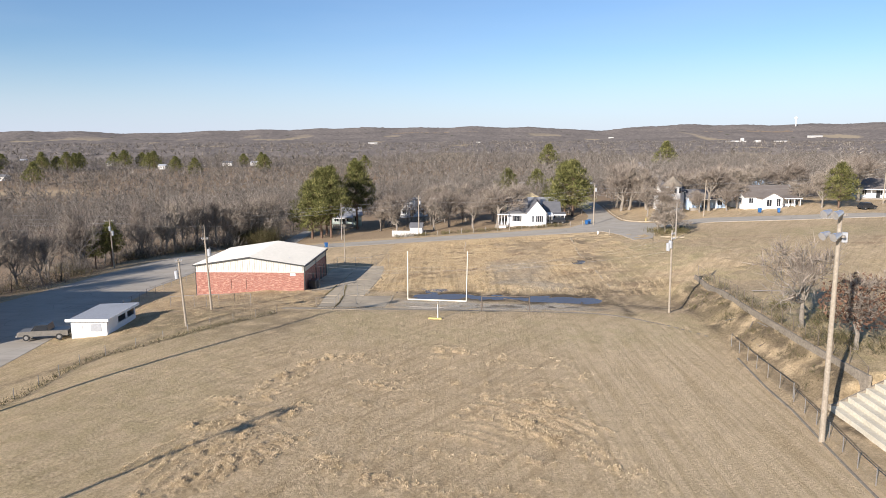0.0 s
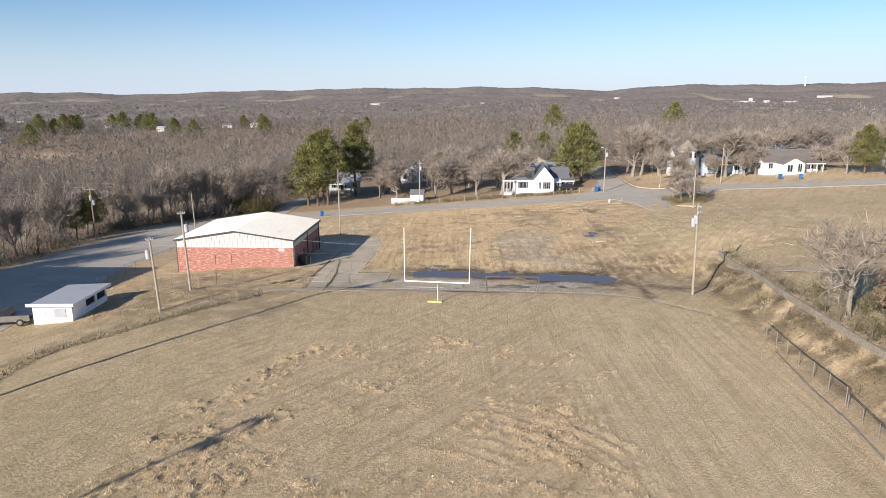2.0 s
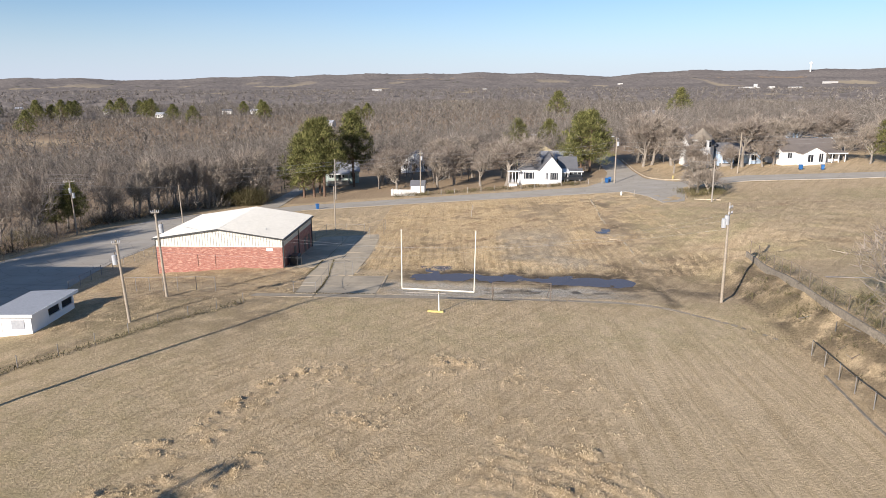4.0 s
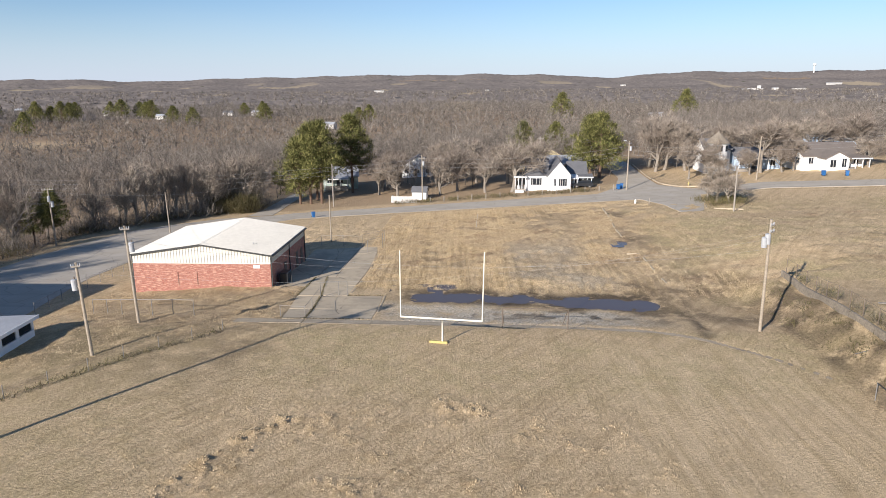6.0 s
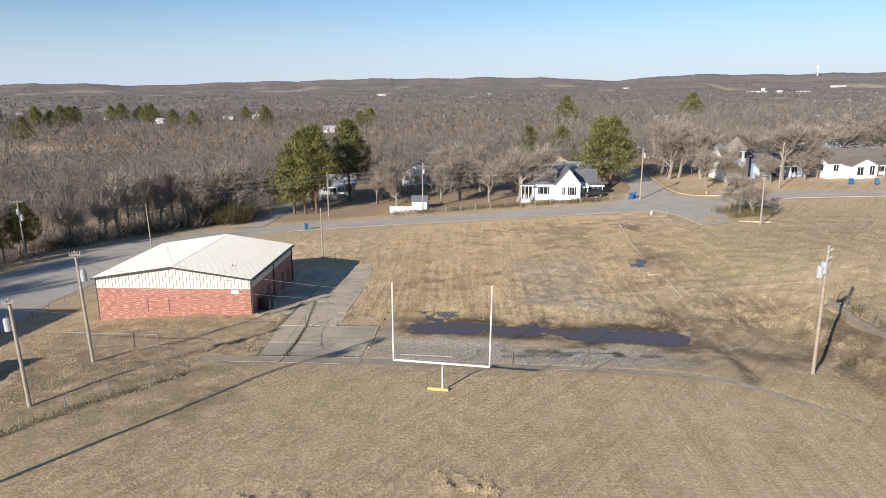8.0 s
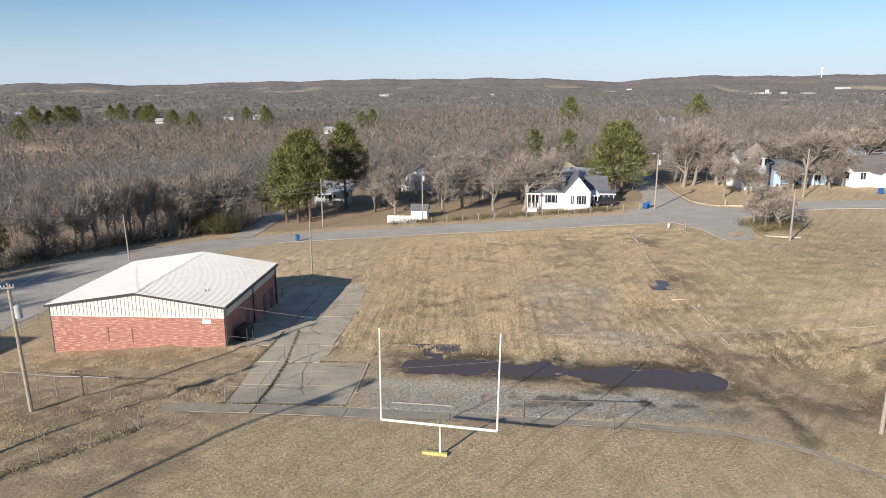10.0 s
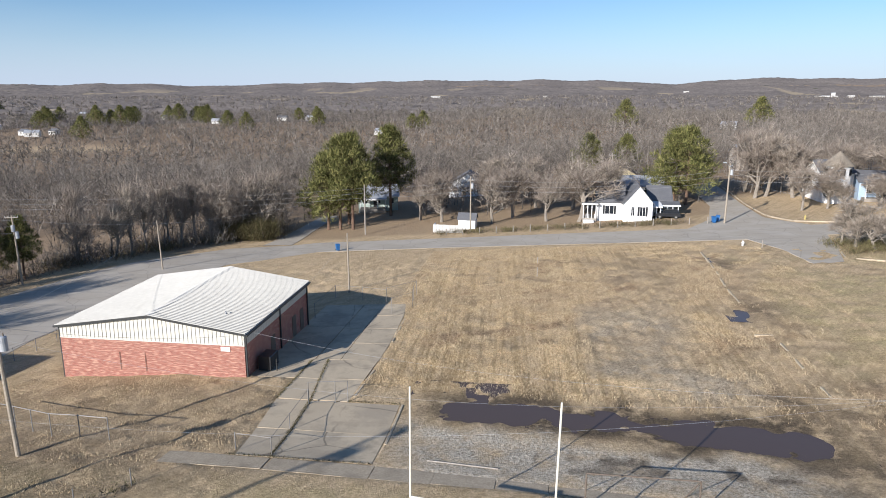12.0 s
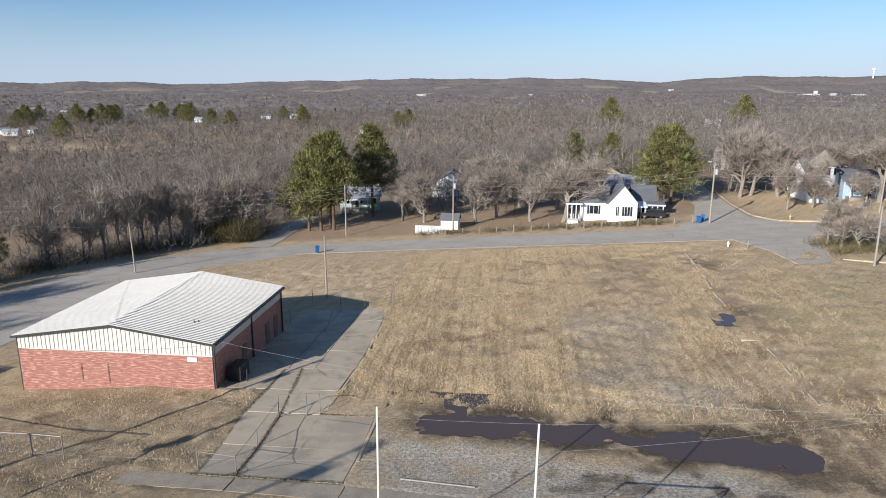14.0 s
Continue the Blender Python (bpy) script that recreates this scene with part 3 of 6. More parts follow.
litter = np.maximum(litter, 0.25 * S(-0.1, 0.6, 0.7 * fuzz(GX, GY, 0.07, 16) + 0.5 * fuzz(GX, GY, 0.3, 17)) * S(24, 34, GY) * S(74, 66, GY) * S(-8, 0, GX) * S(40, 26, GX))
litter = np.maximum(litter, 0.2 * S(-0.1, 0.6, fuzz(GX, GY, 0.10, 18) + 0.4 * fuzz(GX, GY, 0.5, 19)) * S(26, 32, GX) * S(75, 60, GY) * S(6, 14, GY))
litter = litter * (1 - 0.8 * S(0.55, 0.9, bell(GX, 33, 6) * bell(GY, 94, 6)))
litter = litter * (1 - 0.9 * S(0.3, 0.6, bell(GX, -385, 75) * bell(GY, 478, 34)))
soil = ground.data.color_attributes.new("soil", "FLOAT_COLOR", "POINT")
soil.data.foreach_set("color", np.stack([mud, green, bare, 1 - litter], -1).reshape(-1).astype(np.float32))
# what grows: golden weeds and tilled ground on the lot, worn smooth turf on the field's east side, rust-brown patches
lot = S(-13, -9, GX) * S(17.5, 20.5, GY) * S(74, 70, GY)
weedy = lot * S(26, 18, GX + 2.5 * fuzz(GX, GY, 0.12, 81)) * S(-0.75, 0.1, fuzz(GX, GY, 0.09, 82) + 0.5 * fuzz(GX, GY, 0.4, 83))
ragged = 1.6 * fuzz(GX, GY, 0.2, 84) + 0.8 * fuzz(GX, GY, 0.7, 85)
tilled = S(6.0, 8.6, GX + ragged) * S(20, 13.5, GX - ragged) * S(20.0, 24, GY + ragged) * S(45, 37, GY + 2 * ragged) * (0.62 + 0.3 * fuzz(GX, GY, 0.35, 86))
tilled = np.maximum(tilled, 0.5 * S(12, 15, GX) * S(23, 19, GX) * S(18.5, 20, GY) * S(27, 23, GY + fuzz(GX, GY, 0.4, 87)))
weedy = weedy * (1 - 0.8 * tilled)
smooth = S(9, 17, GX + 2 * fuzz(GX, GY, 0.1, 88)) * S(30.5, 28.5, GX) * S(2, -4, GY)
rusty = lot * S(0.25, 0.6, 0.6 * fuzz(GX, GY * 1.7, 0.11, 89) + 0.6 * fuzz(GX, GY * 1.6, 0.3, 90)) * (1 - tilled) * 0.8
rusty = np.maximum(rusty, 0.5 * S(0.1, 0.5, 0.7 * fuzz(GX, GY * 1.4, 0.13, 91) + 0.6 * fuzz(GX, GY, 0.4, 92)) * S(24, 28, GX) * S(40, 34, GX) * S(0, 8, GY) * S(52, 36, GY))
cover = ground.data.color_attributes.new("cover", "FLOAT_COLOR", "POINT")
cover.data.foreach_set("color", np.stack([weedy, tilled, smooth, rusty], -1).reshape(-1).astype(np.float32))


def strip(name, label, category, left, right, mat, lift=0.03, step=1.0, thick=0.15, across=8):
    """A paved strip laid on the ground between two edges given as the same number of (x, y) stations."""
    left, right = np.array(left, float), np.array(right, float)
    mid = (left + right) / 2
    s = np.concatenate([[0], np.cumsum(np.hypot(*np.diff(mid, axis=0).T))])
    u = np.linspace(0, s[-1], max(2, int(s[-1] / step)))
    L, R = (np.stack([np.interp(u, s, e[:, k]) for k in (0, 1)], -1) for e in (left, right))
    w = np.linspace(0, 1, across + 1)
    X, Y = (L[:, None, k] * (1 - w) + R[:, None, k] * w for k in (0, 1))
    Z = terrain(X, Y) + lift
    X, Y = np.c_[X[:, :1], X, X[:, -1:]], np.c_[Y[:, :1], Y, Y[:, -1:]]
    Z = np.c_[Z[:, :1] - thick, Z, Z[:, -1:] - thick]
    ob = new(name, grid_mesh(name, X, Y, Z, mat, False))
    return tagged(ob, label, category, kind="structure")


strip("road", "worn grey asphalt street curving past the grass lot", "road",
      [(-70, -60), (-67, -20), (-66, 20), (-66, 45), (-60, 66), (-50, 80), (-36, 86), (-14, 85.3), (9, 85.0), (34, 84.5), (50, 83.5)],
      [(-43, -60), (-43.5, -20), (-46, 10), (-49, 30), (-48.5, 48), (-44, 66), (-33, 76), (-14, 76.0), (9, 75.0), (34, 74.0), (50, 76.0)], ROAD, 0.035, 1.0, 0.2)
strip("side_street", "grey asphalt side street running into the trees", "road",
      [(27.5, 84), (33, 92), (36.5, 106), (38.5, 136), (39, 190)], [(47, 83), (42, 92), (42.5, 106), (44.8, 136), (46, 190)], ROAD, 0.050, 1.0, 0.2)
strip("lane", "pale grey lane along the upper lawn", "road", [(48, 83.4), (62, 86), (79, 80.8), (110, 74), (150, 62)], [(48, 76.1), (60, 78.2), (75, 74), (106, 67.5), (146, 55)], ROAD, 0.060, 1.0, 0.2)
strip("driveway", "broken concrete driveway stub with rubble", "driveway", [(34, 74.5), (36.5, 66), (37.2, 57)], [(46, 76), (43.5, 66), (41, 58)], ROAD, 0.060, 0.7, 0.12)
strip("driveway", "pale gravel drive running back beside the pines", "driveway", [(-45.5, 83.5), (-45, 98), (-44.5, 116)], [(-40.5, 84.5), (-41, 98), (-41, 116)], ROAD, 0.060, 1.0, 0.12)


def water(name, x0, y0, x1, y1, z):
    s = Shape()
    s.quad((x0, y0, z), (x1, y0, z), (x1, y1, z), (x0, y1, z))
    return tagged(part(name, s, WATER), "shallow muddy puddle reflecting the blue sky", "puddle", kind="structure")


water("water", -7, 10.0, 25, 21.5, -0.968)
water("water", 21.8, 36.6, 25.6, 41.8, zt(23.7, 39.2) - 0.11)
water("water", 25.2, 54.5, 28.0, 62.3, zt(26.6, 58.4) - 0.125)


# ---- things by the field ----
def brick_uv(me):
    uv = me.uv_layers.new(name="wall")
    for poly in me.polygons:
        for li in poly.loop_indices:
            v = me.vertices[me.loops[li].vertex_index].co
            uv.data[li].uv = (v.x + v.y, v.z)
    return me


def field_house():
    """Long gabled hall: brick below, ribbed cream metal above, low metal roof. Its floor is z = 0, the front wall y = 0."""
    W, D, brick_top, eave, ridge = 8.25, 15.8, 2.65, 3.72, 4.92
    b = thing("field_house", "low red brick and cream metal building with a white ribbed roof", "building", -29.45, 20.2, -0.95)
    for x0, y0, x1, y1 in ((-W, 0, W, 0.3), (-W, D - 0.3, W, D), (-W, 0.3, -W + 0.3, D - 0.3), (W - 0.3, 0.3, W, D - 0.3)):
        part("brick_wall", brick_uv(Shape().box(x0, y0, -2.2, x1, y1, brick_top).mesh("brick_wall", BRICK)), None, b, "weathered red brick wall")
    for y, sgn in ((0.02, -1), (D - 0.02, 1)):
        s = Shape()
        prof = [(-W, brick_top), (W, brick_top), (W, eave), (0, ridge), (-W, eave)]
        s.quad(*[(x, y, z) for x, z in prof]).quad(*[(x, y - sgn * 0.2, z) for x, z in prof[::-1]])
        s.quad((-W, y, brick_top), (-W, y - sgn * 0.2, brick_top), (W, y - sgn * 0.2, brick_top), (W, y, brick_top))
        g = part("gable_siding", s, CREAM, b, "cream ribbed metal gable siding")
        ribs = Shape()
        for i in range(-22, 23):
            x = i * 0.365
            top = eave + (ridge - eave) * (1 - abs(x) / W) - 0.06
            ribs.box(x - 0.05, y - 0.045 if sgn < 0 else y, brick_top + 0.02, x + 0.05, y if sgn < 0 else y + 0.045, top)
        part("siding_rib", ribs, CREAM, g)
        part("base_trim", Shape().box(-W - 0.03, y - 0.05, brick_top - 0.03, W + 0.03, y + 0.05, brick_top + 0.05), CREAM, g)
    for sx in (-1, 1):
        s = Shape().box(sx * W - 0.05, 0.1, brick_top, sx * W + 0.05, D - 0.1, eave - 0.02)
        for i in range(43):
            y = 0.2 + i * 0.365
            s.box(sx * (W + 0.04) - 0.03, y - 0.03, brick_top + 0.02, sx * (W + 0.04) + 0.03, y + 0.03, eave - 0.05)
        part("side_siding", s, CREAM, b)
        # one slope of the roof, with its standing ribs
        e, r = Vector((sx * (W + 0.25), 0, eave - 0.03)), Vector((0, 0, ridge + 0.03))
        s = Shape()
        up = Vector((0, 0, 0.06))
        c = [Vector((p.x, y, p.z)) for p, y in ((e, -0.25), (r, -0.25), (r, D + 0.25), (e, D + 0.25))]
        s.quad(*[p + up for p in (c if sx < 0 else c[::-1])]).quad(*(c[::-1] if sx < 0 else c))
        for i in range(4):
            s.quad(c[i], c[(i + 1) % 4], c[(i + 1) % 4] + up, c[i] + up)
        slope = part("roof_slope", s, ROOFMETAL, b, "white ribbed metal roof slope")
        ribs = Shape()
        for i in range(52):
            y = -0.2 + i * 0.318
            for q, w in ((0.0, 0.045),):
                p0, p1 = e + Vector((0, y, 0.06)), r + Vector((0, y, 0.06))
                h = Vector((0, 0, 0.11))
                a, z = Vector((0, w, 0)), Vector((0, w * 0.5, 0))
                ribs.quad(p0 - a, p1 - a, p1 - z + h, p0 - z + h).quad(p0 - z + h, p1 - z + h, p1 + z + h, p0 + z + h).quad(p0 + z + h, p1 + z + h, p1 + a, p0 + a)
        part("roof_rib", ribs, ROOFMETAL, slope)
        part("gutter", Shape().box(sx * (W + 0.33) - 0.09, -0.25, eave - 0.16, sx * (W + 0.33) + 0.09, D + 0.25, eave - 0.02), DARKTRIM, b, "dark metal gutter")
        for y in (0.12, 7.9, D - 0.12):
            part("downpipe", Shape().box(sx * (W + 0.1) - 0.06, y - 0.06, -2.0, sx * (W + 0.1) + 0.06, y + 0.06, eave - 0.1), DARKTRIM, b, "dark square downpipe")
        for y in (-0.26, D + 0.26):
            s = Shape()
            lo, hi = Vector((sx * (W + 0.25), y, eave - 0.14)), Vector((0, y, ridge - 0.08))
            t, d = Vector((0, 0, 0.19)), Vector((0, 0.03, 0))
            s.quad(lo - d, hi - d, hi - d + t, lo - d + t).quad(lo + d, lo + d + t, hi + d + t, hi + d).quad(lo - d + t, hi - d + t, hi + d + t, lo + d + t).quad(lo - d, lo + d, hi + d, hi - d)
            part("rake_trim", s, DARKTRIM, b, "dark rake trim")
    s = Shape()
    for sx in (-1, 1):
        s.quad((0, -0.27, ridge + 0.14), (sx * 0.32, -0.27, ridge + 0.10), (sx * 0.32, D + 0.27, ridge + 0.10), (0, D + 0.27, ridge + 0.14))
        s.box(sx * 0.29 - 0.03, -0.27, ridge + 0.0, sx * 0.29 + 0.03, D + 0.27, ridge + 0.1)
    part("ridge_cap", s, CANGREY, b, "grey metal ridge cap")
    for y in (5.6, 11.2, 13.5):
        d = part("door", Shape().box(W - 0.02, y, -0.75, W + 0.05, y + 1.0, 1.4, bevel=0.01), RUST, b, "brown steel door")
        part("handle", Shape().box(W + 0.05, y + 0.85, 0.3, W + 0.1, y + 0.9, 0.42), STEEL, d)
    part("sign_plate", Shape().box(6.2, -0.05, 2.12, 7.0, 0.0, 2.5), WHITE, b, "white metal vent plate")
    for x in (-0.9, 1.4):
        part("conduit", Shape().tube((x - 2.0, -0.06, 0.0), (x - 2.0, -0.06, 1.6), 0.02), RUST, b)
    part("roof_vent", Shape().tube((5.3, 3.2, eave + 0.3), (5.3, 3.2, eave + 0.75), 0.07), CANGREY, b)
    return b


field_house()


def cooling_unit(x, y):
    u = thing("cooling_unit", "black boxy cooling unit on the concrete beside the brick wall", "air conditioner", x, y)
    part("casing", Shape().box(-0.55, -0.9, 0.1, 0.55, 0.9, 1.35, bevel=0.04), BLACKPAINT, u)
    for k in range(5):
        part("louvre", Shape().box(0.55, -0.8, 0.3 + 0.2 * k, 0.58, 0.8, 0.4 + 0.2 * k), DARKTRIM, u)
    part("post", Shape().tube((0.95, -0.6, 0), (0.95, -0.6, 1.1), 0.06), DARKTRIM, u)


cooling_unit(-20.3, 22.9)


def field_goal():
    g = thing("football_goal", "white gooseneck football goal with tall uprights on yellow base pad", "goal post", 0, 0, -0.02)
    s = Shape()
    pts = [(0, 0, 0), (0, 0, 1.9), (0, -0.03, 2.1), (-0.02, -0.25, 2.4), (-0.05, -0.7, 2.62), (-0.1, -1.15, 2.68)]
    s.path(pts, 0.085, 10)
    part("gooseneck", s, GOALWHITE, g, smooth=True)
    L, R = Vector((-3.57, -0.49, 2.62)), Vector((3.42, -1.82, 2.74))
    part("crossbar", Shape().tube(L, R, 0.08, n=10), GOALWHITE, g)
    for p, q in ((L, (-3.56, -0.40, 8.46)), (R, (3.55, -1.52, 8.62))):
        part("upright", Shape().tube(p, q, 0.055, 0.05), GOALWHITE, g)
    part("base_pad", Shape().box(-1.15, -0.14, 0, 0.45, 0.14, 0.24, pose(0, 0, 0, 0, 0, -9), bevel=0.03), YELLOW, g, "yellow foam base pad")


field_goal()


def soccer_goal():
    g = thing("soccer_goal", "rusty thin pipe soccer goal frame without a net", "soccer goal", 8.35, 3.9)
    z = 0.0
    for x in (-3.0, 3.0):
        part("post", Shape().tube((x, 0, z), (x, 0, 2.05), 0.045), RUST, g)
        part("side_brace", Shape().tube((x, 0, 2.05), (x * 0.92, 2.2, -0.45), 0.03), RUST, g)
    part("crossbar", Shape().tube((-3.0, 0, 2.05), (3.0, 0, 2.05), 0.045), RUST, g)
    part("ground_bar", Shape().tube((-2.76, 2.2, -0.42), (2.76, 2.2, -0.42), 0.05), GOALWHITE, g, "pale ground bar")


soccer_goal()
part_bar = thing("fallen_pipe", "pale pipe lying on the bare gravel", "pipe", -1.5, 8.0)
part("pipe", Shape().tube((-2.6, 0.25, 0.04), (1.9, -0.15, 0.04), 0.06), GREYWOOD, part_bar)


# ---- poles and wires ----
def transformer(root, x, y, z, mat=None):
    t = part("transformer", Shape().tube((x, y, z), (x, y, z + 0.85), 0.24, n=14), mat or CANGREY, root, "grey transformer can")
    part("lid", Shape().tube((x, y, z + 0.85), (x, y, z + 0.93), 0.25, 0.16, n=14), CANGREY, t)
    part("bushing", Shape().tube((x + 0.08, y, z + 0.93), (x + 0.08, y, z + 1.15), 0.04), RUST, t)
    part("bracket", Shape().box(min(0, x), y - 0.05, z + 0.3, max(0, x), y + 0.05, z + 0.4), STEEL, t)


def utility_pole(x, y, h, lean=(0, 0), arms=(), cans=(), label="weathered wooden utility pole standing in dry grass", r=0.15, z=None, mat=None, lamp=None):
    """arms: (height, half length, turn); cans: (x, height)."""
    p = thing("utility_pole", label, "utility pole", x, y, z, group="utility poles")
    p.matrix_basis = p.matrix_basis @ Matrix(((1, 0, lean[0] / h, 0), (0, 1, lean[1] / h, 0), (0, 0, 1, 0), (0, 0, 0, 1)))
    part("shaft", Shape().tube((0, 0, -0.6), (0, 0, h), r, r * 0.68, n=10), mat or POLEWOOD, p)
    for ah, half, turn in arms:
        m = pose(0, 0, ah, 0, 0, turn)
        a = part("crossarm", Shape().box(-half, -0.06 - r, -0.06, half, 0.06 - r, 0.06, m), GREYWOOD, p)
        for k in (-0.95, -0.45, 0.45, 0.95):
            c = m @ Vector((k * half, -r, 0.06))
            part("insulator", Shape().tube(c, c + Vector((0, 0, 0.18)), 0.05, 0.03, n=6), CANGREY, a)
    for cx, ch in cans:
        transformer(p, cx, 0.0, ch)
    if lamp:
        a = part("lamp_arm", Shape().tube((0, 0, h - 0.5), (lamp[0], lamp[1], h + 0.1), 0.04), STEEL, p)
        part("lamp_head", Shape().box(lamp[0] - 0.35, lamp[1] - 0.16, h, lamp[0] + 0.2, lamp[1] + 0.16, h + 0.2, bevel=0.05), CANGREY, a)
    return p


utility_pole(-29.3, -3.75, 7.9, (-1.15, 0.6), ((7.6, 0.35, 20),), ((-0.42, 5.6),), "leaning wooden utility pole with a transformer can")
utility_pole(-29.6, 4.9, 9.5, (-0.75, 0.1), ((9.2, 0.4, 20),), ((0.4, 7.0),), "leaning wooden utility pole carrying a round transformer")
utility_pole(28.9, 4.4, 10.5, (-0.7, -1.4), ((10.0, 0.3, 40), (9.4, 0.35, 40)), ((-0.42, 8.0), (-0.15, 8.3)), "tall pale wooden pole with two transformer cans")
utility_pole(-20.2, 49.0, 7.6, (0.1, -0.6), label="short pale wooden service pole behind the building", r=0.12)
utility_pole(-52.4, 61.9, 7.4, (-0.55, 0.2), label="slim leaning wooden pole beside the street", r=0.12)
utility_pole(-67.5, 52.0, 9.8, (-0.5, 0.2), ((9.5, 0.9, 10),), ((0.4, 6.6), (-0.1, 7.5)), "wooden utility pole with transformer cans at the wood edge")
utility_pole(34.6, 88.2, 10.2, (0.1, 0), ((9.6, 0.8, 60),), ((0.35, 8.2),), "wooden corner pole with street light and transformer", lamp=(-0.9, -0.4), r=0.17)
utility_pole(44.9, 55.6, 7.2, (-0.1, 0), label="plain grey wooden pole beside the scrubby bush", mat=GREYWOOD)
utility_pole(-8.9, 91.5, 10.2, (0, 0), ((9.4, 0.6, 10),), ((0.3, 7.9),), "wooden utility pole behind the white shed")
utility_pole(-29.0, 93.0, 9.5, (0, 0), label="dark wooden pole in front of the pines", mat=GREYWOOD)
utility_pole(62.0, 90.0, 9.0, (0.3, 0), label="wooden utility pole on the lane verge")
utility_pole(110.0, 98.0, 11.0, (0, 0), ((10.4, 0.9, 0),), (), "wooden utility pole on the lane verge")
utility_pole(20.0, 128.0, 9.5, (0, 0), ((9.0, 0.8, 0),), (), "wooden utility pole behind the white house", mat=GREYWOOD)


def light_pole(x, y, h, turn, lean=(0, 0)):
    p = thing("floodlight_pole", "tall wooden floodlight pole with two rows of lamps", "floodlight pole", x, y, group="floodlight poles")
    p.matrix_basis = p.matrix_basis @ Matrix(((1, 0, lean[0] / h, 0), (0, 1, lean[1] / h, 0), (0, 0, 1, 0), (0, 0, 0, 1)))
    part("shaft", Shape().tube((0, 0, -0.8), (0, 0, h), 0.21, 0.14, n=12), POLEWOOD, p)
    for k, ah in enumerate((h - 0.25, h - 1.75)):
        m = pose(0, 0, ah, 0, 0, turn)
        arm = part("crossarm", Shape().box(-0.65, -0.26, -0.08, 0.65, -0.12, 0.08, m), GREYWOOD, p)
        for i in range(2):
            c = m @ Vector((-0.45 + i * 0.9, -0.4, 0.16))
            q = m @ Vector((-0.45 + i * 0.9, -1.0, -0.08))
            f = part("floodlight", Shape().tube(c, q, 0.16, 0.3, n=12), LAMPGLASS, arm, "silver floodlight bowl", smooth=False)
    part("control_box", Shape().box(0.14, -0.2, h - 2.2, 0.5, 0.2, h - 1.5, bevel=0.02), CANGREY, p)
    for k in range(8):
        part("climbing_step", Shape().tube((-0.2, 0, 2.5 + k * 1.6), (0.2, 0, 2.5 + k * 1.6), 0.018, n=5), STEEL, p)


light_pole(28.9, -32.8, 16.6, -70, (0.25, 0.9))
light_pole(-36.6, -30.8, 20.2, 60)
light_pole(-37.0, -66.0, 18.5, 60)


def wire(a, b, sag=0.6, r=0.009):
    a, b = Vector(a), Vector(b)
    w = thing("power_line", "thin dark overhead power line", "cable", a.x, a.y, a.z, group="overhead lines")
    s = Shape()
    pts = [(b - a) * (i / 14) - Vector((0, 0, 4 * sag * (i / 14) * (1 - i / 14))) for i in range(15)]
    s.path(pts, r)
    part("strand", s, CANGREY, w)


wire((-30.4, -3.2, 7.6), (-30.3, 5.0, 8.4), 0.25)
wire((-30.3, 5.0, 8.3), (-21.3, 20.4, 2.6), 0.5)
wire((-21.1, 21.0, 2.7), (28.2, 3.2, 7.9), 1.6, 0.006)
wire((-30.3, 5.0, 7.6), (28.2, 3.2, 8.8), 2.6, 0.004)
wire((-30.4, -3.2, 7.1), (28.2, 3.2, 9.4), 2.4, 0.004)
wire((-30.3, 5.0, 8.6), (-53.0, 62.0, 3.4), 0.9)
wire((-53.0, 62.0, 3.4), (-68.0, 52.2, 5.4), 0.5)
wire((-53.0, 62.0, 3.2), (-29.0, 93.0, 4.6), 1.0)
for dz in (0.0, 0.9, 1.8):
    wire((-68.0, 52.2, 3.4 + dz), (-130, 40, 5.5 + dz), 1.0)
    wire((-110, 75, 2.6 + dz), (-29.0, 93.0, 3.0 + dz), 1.4)
    wire((-29.0, 93.0, 3.2 + dz), (-8.9, 91.5, 5.2 + dz), 0.5)
    wire((-8.9, 91.5, 5.2 + dz), (34.6, 88.2, 8.0 + dz), 1.2)
    wire((34.6, 88.2, 8.0 + dz), (62.0, 90.0, 9.0 + dz), 0.7)
    wire((62.0, 90.0, 9.0 + dz), (110, 98, 12.5 + dz), 1.2)
wire((34.6, 88.2, 8.4), (44.9, 55.6, 8.8), 0.6)
wire((-20.1, 48.4, 5.2), (-21.2, 36.0, 2.4), 0.3)


